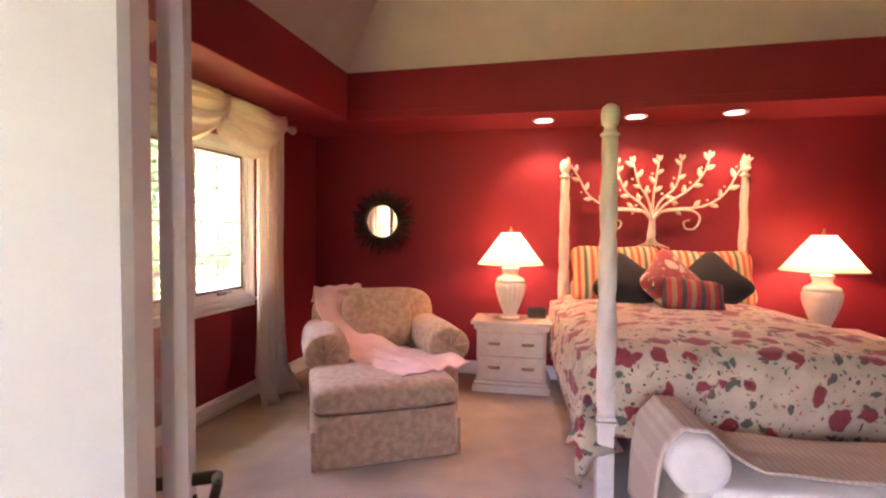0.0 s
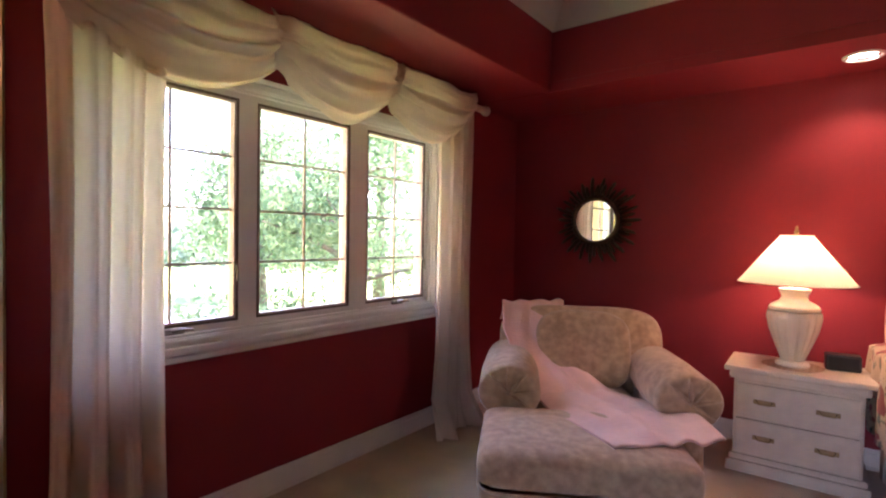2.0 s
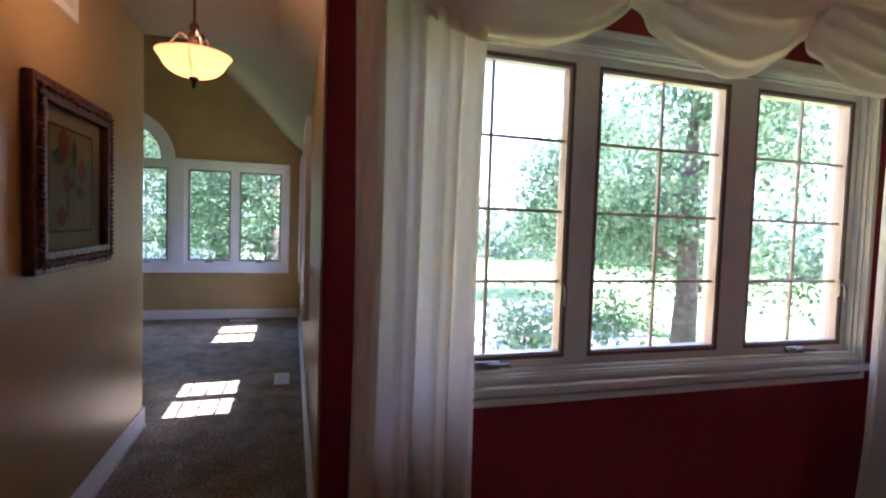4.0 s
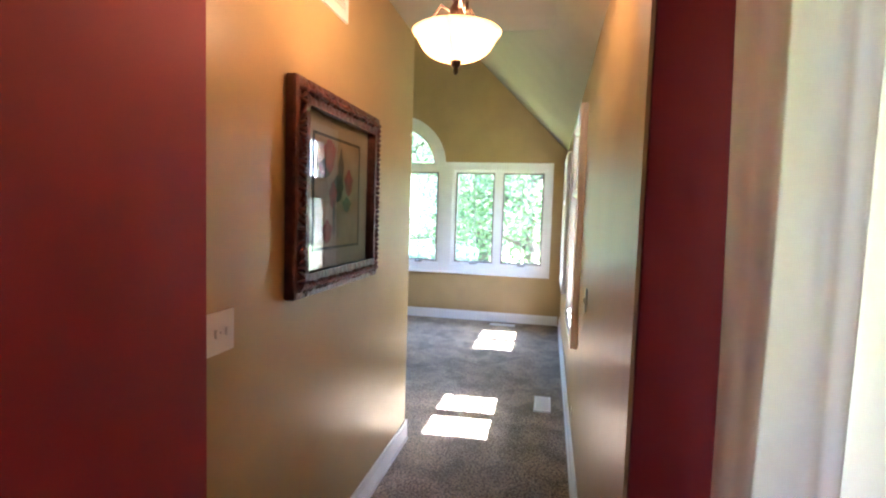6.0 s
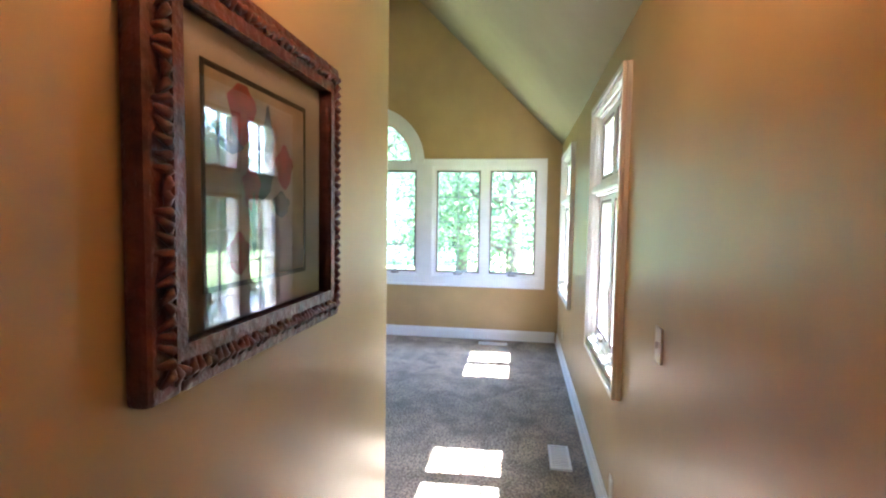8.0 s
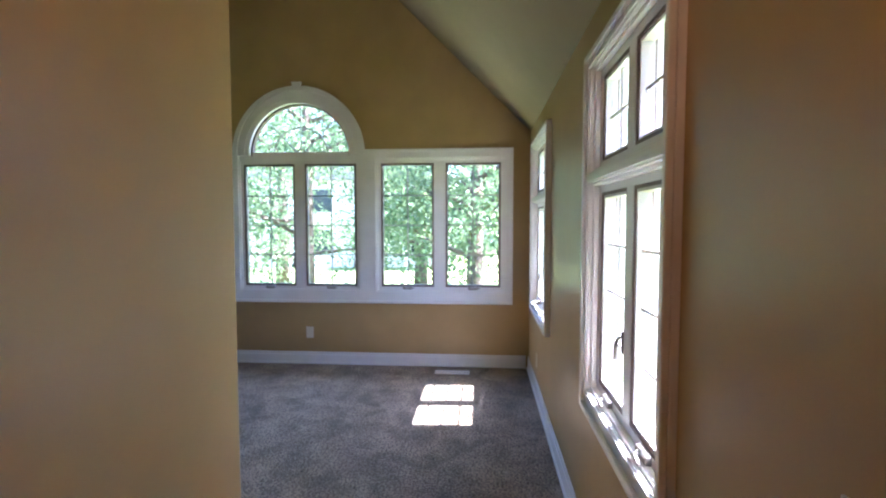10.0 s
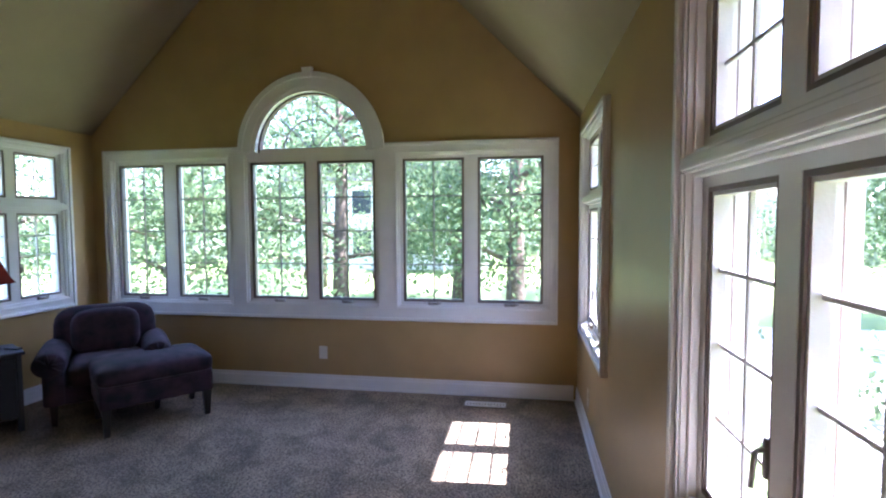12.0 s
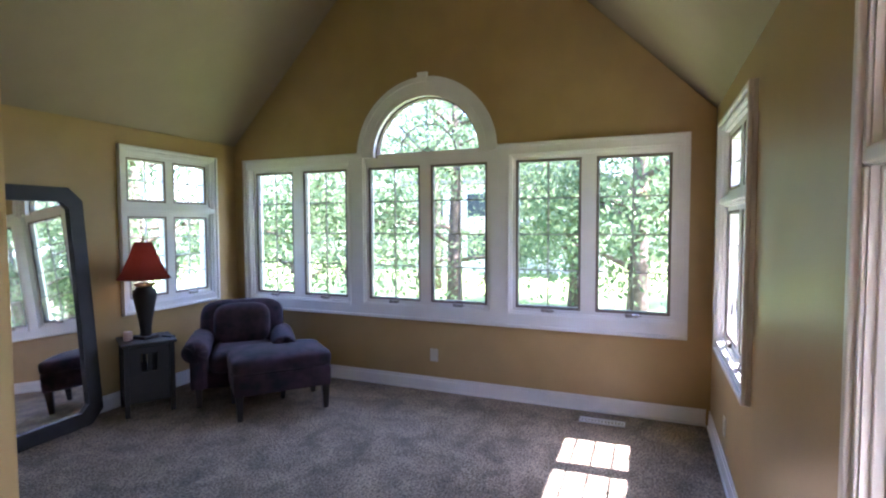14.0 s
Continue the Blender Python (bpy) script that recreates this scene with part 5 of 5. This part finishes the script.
part("shade", sheet(rshade, 48, 8), REDSHADE, sl, "rust red bell shade", False)
part("finial", lathe([(0.004, 0.81), (0.01, 0.825), (0.004, 0.84), (0.007, 0.85), (0.001, 0.86)], 10), BRONZE, sl, smooth=True)
part("bulb", lathe([(0.01, 0.54), (0.025, 0.58), (0.02, 0.61), (0.004, 0.62)], 12), BULB, sl, "lit bulb", True)
bk = thing("candle_jar", "pale pink candle jar on the side table", "candle", pose(-7.20, -3.14, 0.601))
part("jar", lathe([(0.03, 0), (0.035, 0.01), (0.035, 0.07), (0.03, 0.075)], 20), mat("pink_wax", (0.55, 0.36, 0.30), 0.4), bk, smooth=True)
tagged(obj("remote_control", box((-7.46, -3.02, 0.601), (-7.41, -2.91, 0.615), 0.004), BLACK), "black remote control on the side table", "remote")

fm = thing("floor_mirror", "large dark framed mirror with clipped corners leaning on the wall", "mirror", pose(-6.57, -3.185, 0.005, 5, 0, 4))
mw, mh, ft = 0.43, 1.84, 0.11


def octo(d):
    c = 0.10 - d * 0.42
    a, h0, h1 = mw - d, d, mh - d
    return [(-a + c, h0), (a - c, h0), (a, h0 + c), (a, h1 - c), (a - c, h1), (-a + c, h1), (-a, h1 - c), (-a, h0 + c)]


OM = axes((0, 0, 0), (1, 0, 0), (0, 0, 1), (0, -1, 0))
o_, i_ = octo(0), octo(ft)
for k in range(8):
    j = (k + 1) % 8
    part("frame_piece", slab([o_[k], o_[j], i_[j], i_[k]], OM @ Matrix.Translation((0, 0, -0.05)), 0.045), DARKWOOD, fm)
part("glass", slab(octo(ft - 0.006), OM @ Matrix.Translation((0, 0, -0.025)), 0.006), MIRROR, fm, "clear mirror glass")
part("backing", slab(octo(0.02), OM @ Matrix.Translation((0, 0, 0.0)), 0.006), DARKWOOD, fm)

# ---- outdoors ----
gb = bmesh.new()
bmesh.ops.create_grid(gb, x_segments=2, y_segments=2, size=900, matrix=Matrix.Translation((0, 0, -1.3)))
tagged(obj("ground", gb, GRASS), "green lawn around the house", "ground", kind="structure")
pv = bmesh.new()
bmesh.ops.create_grid(pv, x_segments=1, y_segments=1, size=1, matrix=Matrix.Translation((-13.5, 7, -1.28)) @ Matrix.Diagonal((5.0, 3.2, 1, 1)))
tagged(obj("patio", pv, PATH_STONE), "pale paved garden path", "pavement", kind="structure")


def leaves(n_, fn, size, seed):
    """Many small bent leaves, as vertices and faces."""
    r = np.random.RandomState(seed)
    c = fn(r, n_)
    u = r.normal(size=(n_, 3))
    u /= np.linalg.norm(u, axis=1)[:, None]
    w = np.cross(u, r.normal(size=(n_, 3)))
    w /= np.linalg.norm(w, axis=1)[:, None]
    s = size * r.uniform(0.6, 1.4, (n_, 1))
    v = np.stack([c - u * s, c + w * s * 0.55, c + u * s, c - w * s * 0.55], 1).reshape(-1, 3)
    f = np.arange(n_ * 4).reshape(-1, 4)
    return v, f


def raw(name, v, f, material, parent=None):
    me = bpy.data.meshes.new(name)
    me.from_pydata(v.tolist(), [], f.tolist())
    me.materials.append(material)
    ob = new(name, me)
    if parent:
        ob.parent = parent
    return ob


def tree_at(seed, at, h, spread_, label):
    r = random.Random(seed)
    t = thing("tree", label, "tree", at, "garden trees")
    bm = tube([(0, 0, -0.2), (0.05, 0.02, h * 0.2), (-0.05, 0.05, h * 0.5), (0.1, 0, h * 0.85)], [0.26, 0.20, 0.13, 0.04], 10)
    tips = []
    for k in range(16):
        a, z0 = r.uniform(0, 6.28), h * r.uniform(0.18, 0.75)
        ln = spread_ * r.uniform(0.5, 1.0) * (1.1 - z0 / h * 0.6)
        e = Vector((ln * math.cos(a), ln * math.sin(a), z0 + ln * r.uniform(0.05, 0.5)))
        tube([(0, 0, z0), (e.x * 0.5, e.y * 0.5, z0 + (e.z - z0) * 0.6), e], [0.07, 0.045, 0.012], 6, bm)
        tips += [e, e * 0.7 + Vector((0, 0, z0 * 0.3)), e * 0.85 + Vector((r.uniform(-.6, .6), r.uniform(-.6, .6), r.uniform(-.3, .6)))]
    tips.append(Vector((0, 0, h)))
    part("trunk", bm, BARK, t, smooth=True)

    def fn(rs, n_):
        idx = rs.randint(0, len(tips), n_)
        base = np.array([tuple(p) for p in tips])[idx]
        return base + rs.normal(size=(n_, 3)) * np.array([0.62, 0.62, 0.36])
    v, f = leaves(14000, fn, 0.062, seed)
    raw("crown", v, f, LEAF, t)
    return t


kinds = [tree_at(1, pose(-15.5, 0.6, -1.3), 8.0, 2.9, "broad leafy green maple on the lawn"), tree_at(2, pose(-17.5, -4.2, -1.3), 9.5, 3.2, "broad leafy green maple on the lawn"), tree_at(3, pose(-8.6, 8.2, -1.3), 8.0, 2.6, "broad leafy green maple on the lawn")]
for k, (x, y, s_) in enumerate(((-14.5, -7.0, 0.9), (-20, 2.5, 1.2), (-22, -1.5, 1.1), (-16.5, 11.0, 1.0), (-12.0, 12.5, 1.0), (-24, 6.5, 1.2), (-9.0, -9.0, 0.9), (-25, -8, 1.2), (-20, 13, 1.2), (-5.5, 12.0, 1.0), (-13.5, -11.5, 1.0))):
    cpy = copy_thing(kinds[k % 3], pose(x, y, -1.3, 0, 0, 57 * k))
    cpy.scale = (s_, s_, s_)


def ring(rs, n_):
    a = rs.uniform(0, 2 * math.pi, n_)
    r = rs.uniform(38, 58, n_)
    z = -1.3 + rs.beta(1.0, 1.5, n_) * (8.5 + 2.5 * np.sin(a * 9) + 2 * np.sin(a * 23))
    return np.stack([-6 + r * np.cos(a), r * np.sin(a), z], 1)


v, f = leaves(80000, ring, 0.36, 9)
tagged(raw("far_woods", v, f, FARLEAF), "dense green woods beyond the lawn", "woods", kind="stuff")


def shrub(rs, n_):
    c = np.array([(-13, -1.5), (-13.5, -3.0), (-14, 2.2), (-15, -5.5), (-11.5, 6.4), (-12.5, 9.5), (-8.0, 5.6), (-17.5, 4.5)])[rs.randint(0, 8, n_)]
    p = rs.normal(size=(n_, 3)) * np.array([0.55, 0.55, 0.36])
    return np.stack([c[:, 0] + p[:, 0], c[:, 1] + p[:, 1], -1.25 + np.abs(p[:, 2]) * 1.6], 1)


v, f = leaves(9000, shrub, 0.07, 12)
tagged(raw("garden_shrubs", v, f, LEAF), "low green garden shrubs", "shrubs", kind="stuff")

ho = thing("neighbour_house", "pale two-storey house beyond the trees", "house", pose(-37, -7.5, -1.3, 0, 0, 6))
part("wall", box((-4, -6, 0), (4, 6, 5.2), 0.02), SIDING, ho)
part("roof", slab([(-6.5, 5.2), (6.5, 5.2), (0, 8.4)], axes((-4.4, 0, 0), (0, 1, 0), (0, 0, 1), (1, 0, 0)), 8.8), ROOF, ho)
for yy in (-4.2, -1.6, 1.6, 4.2):
    for zz in (0.9, 3.3):
        part("window", box((4.0, yy - 0.55, zz), (4.06, yy + 0.55, zz + 1.35), 0.01), mat("dark_window", (0.03, 0.04, 0.05), 0.1, bump=0), ho, "dark window with white trim")
for yy in (1.0, 3.4, 5.6):
    part("porch_post", box((6.0, yy - 0.08, 0), (6.16, yy + 0.08, 2.6)), WHITE, ho)
part("porch_roof", box((4.0, 0.6, 2.6), (6.5, 6.0, 2.8)), ROOF, ho)
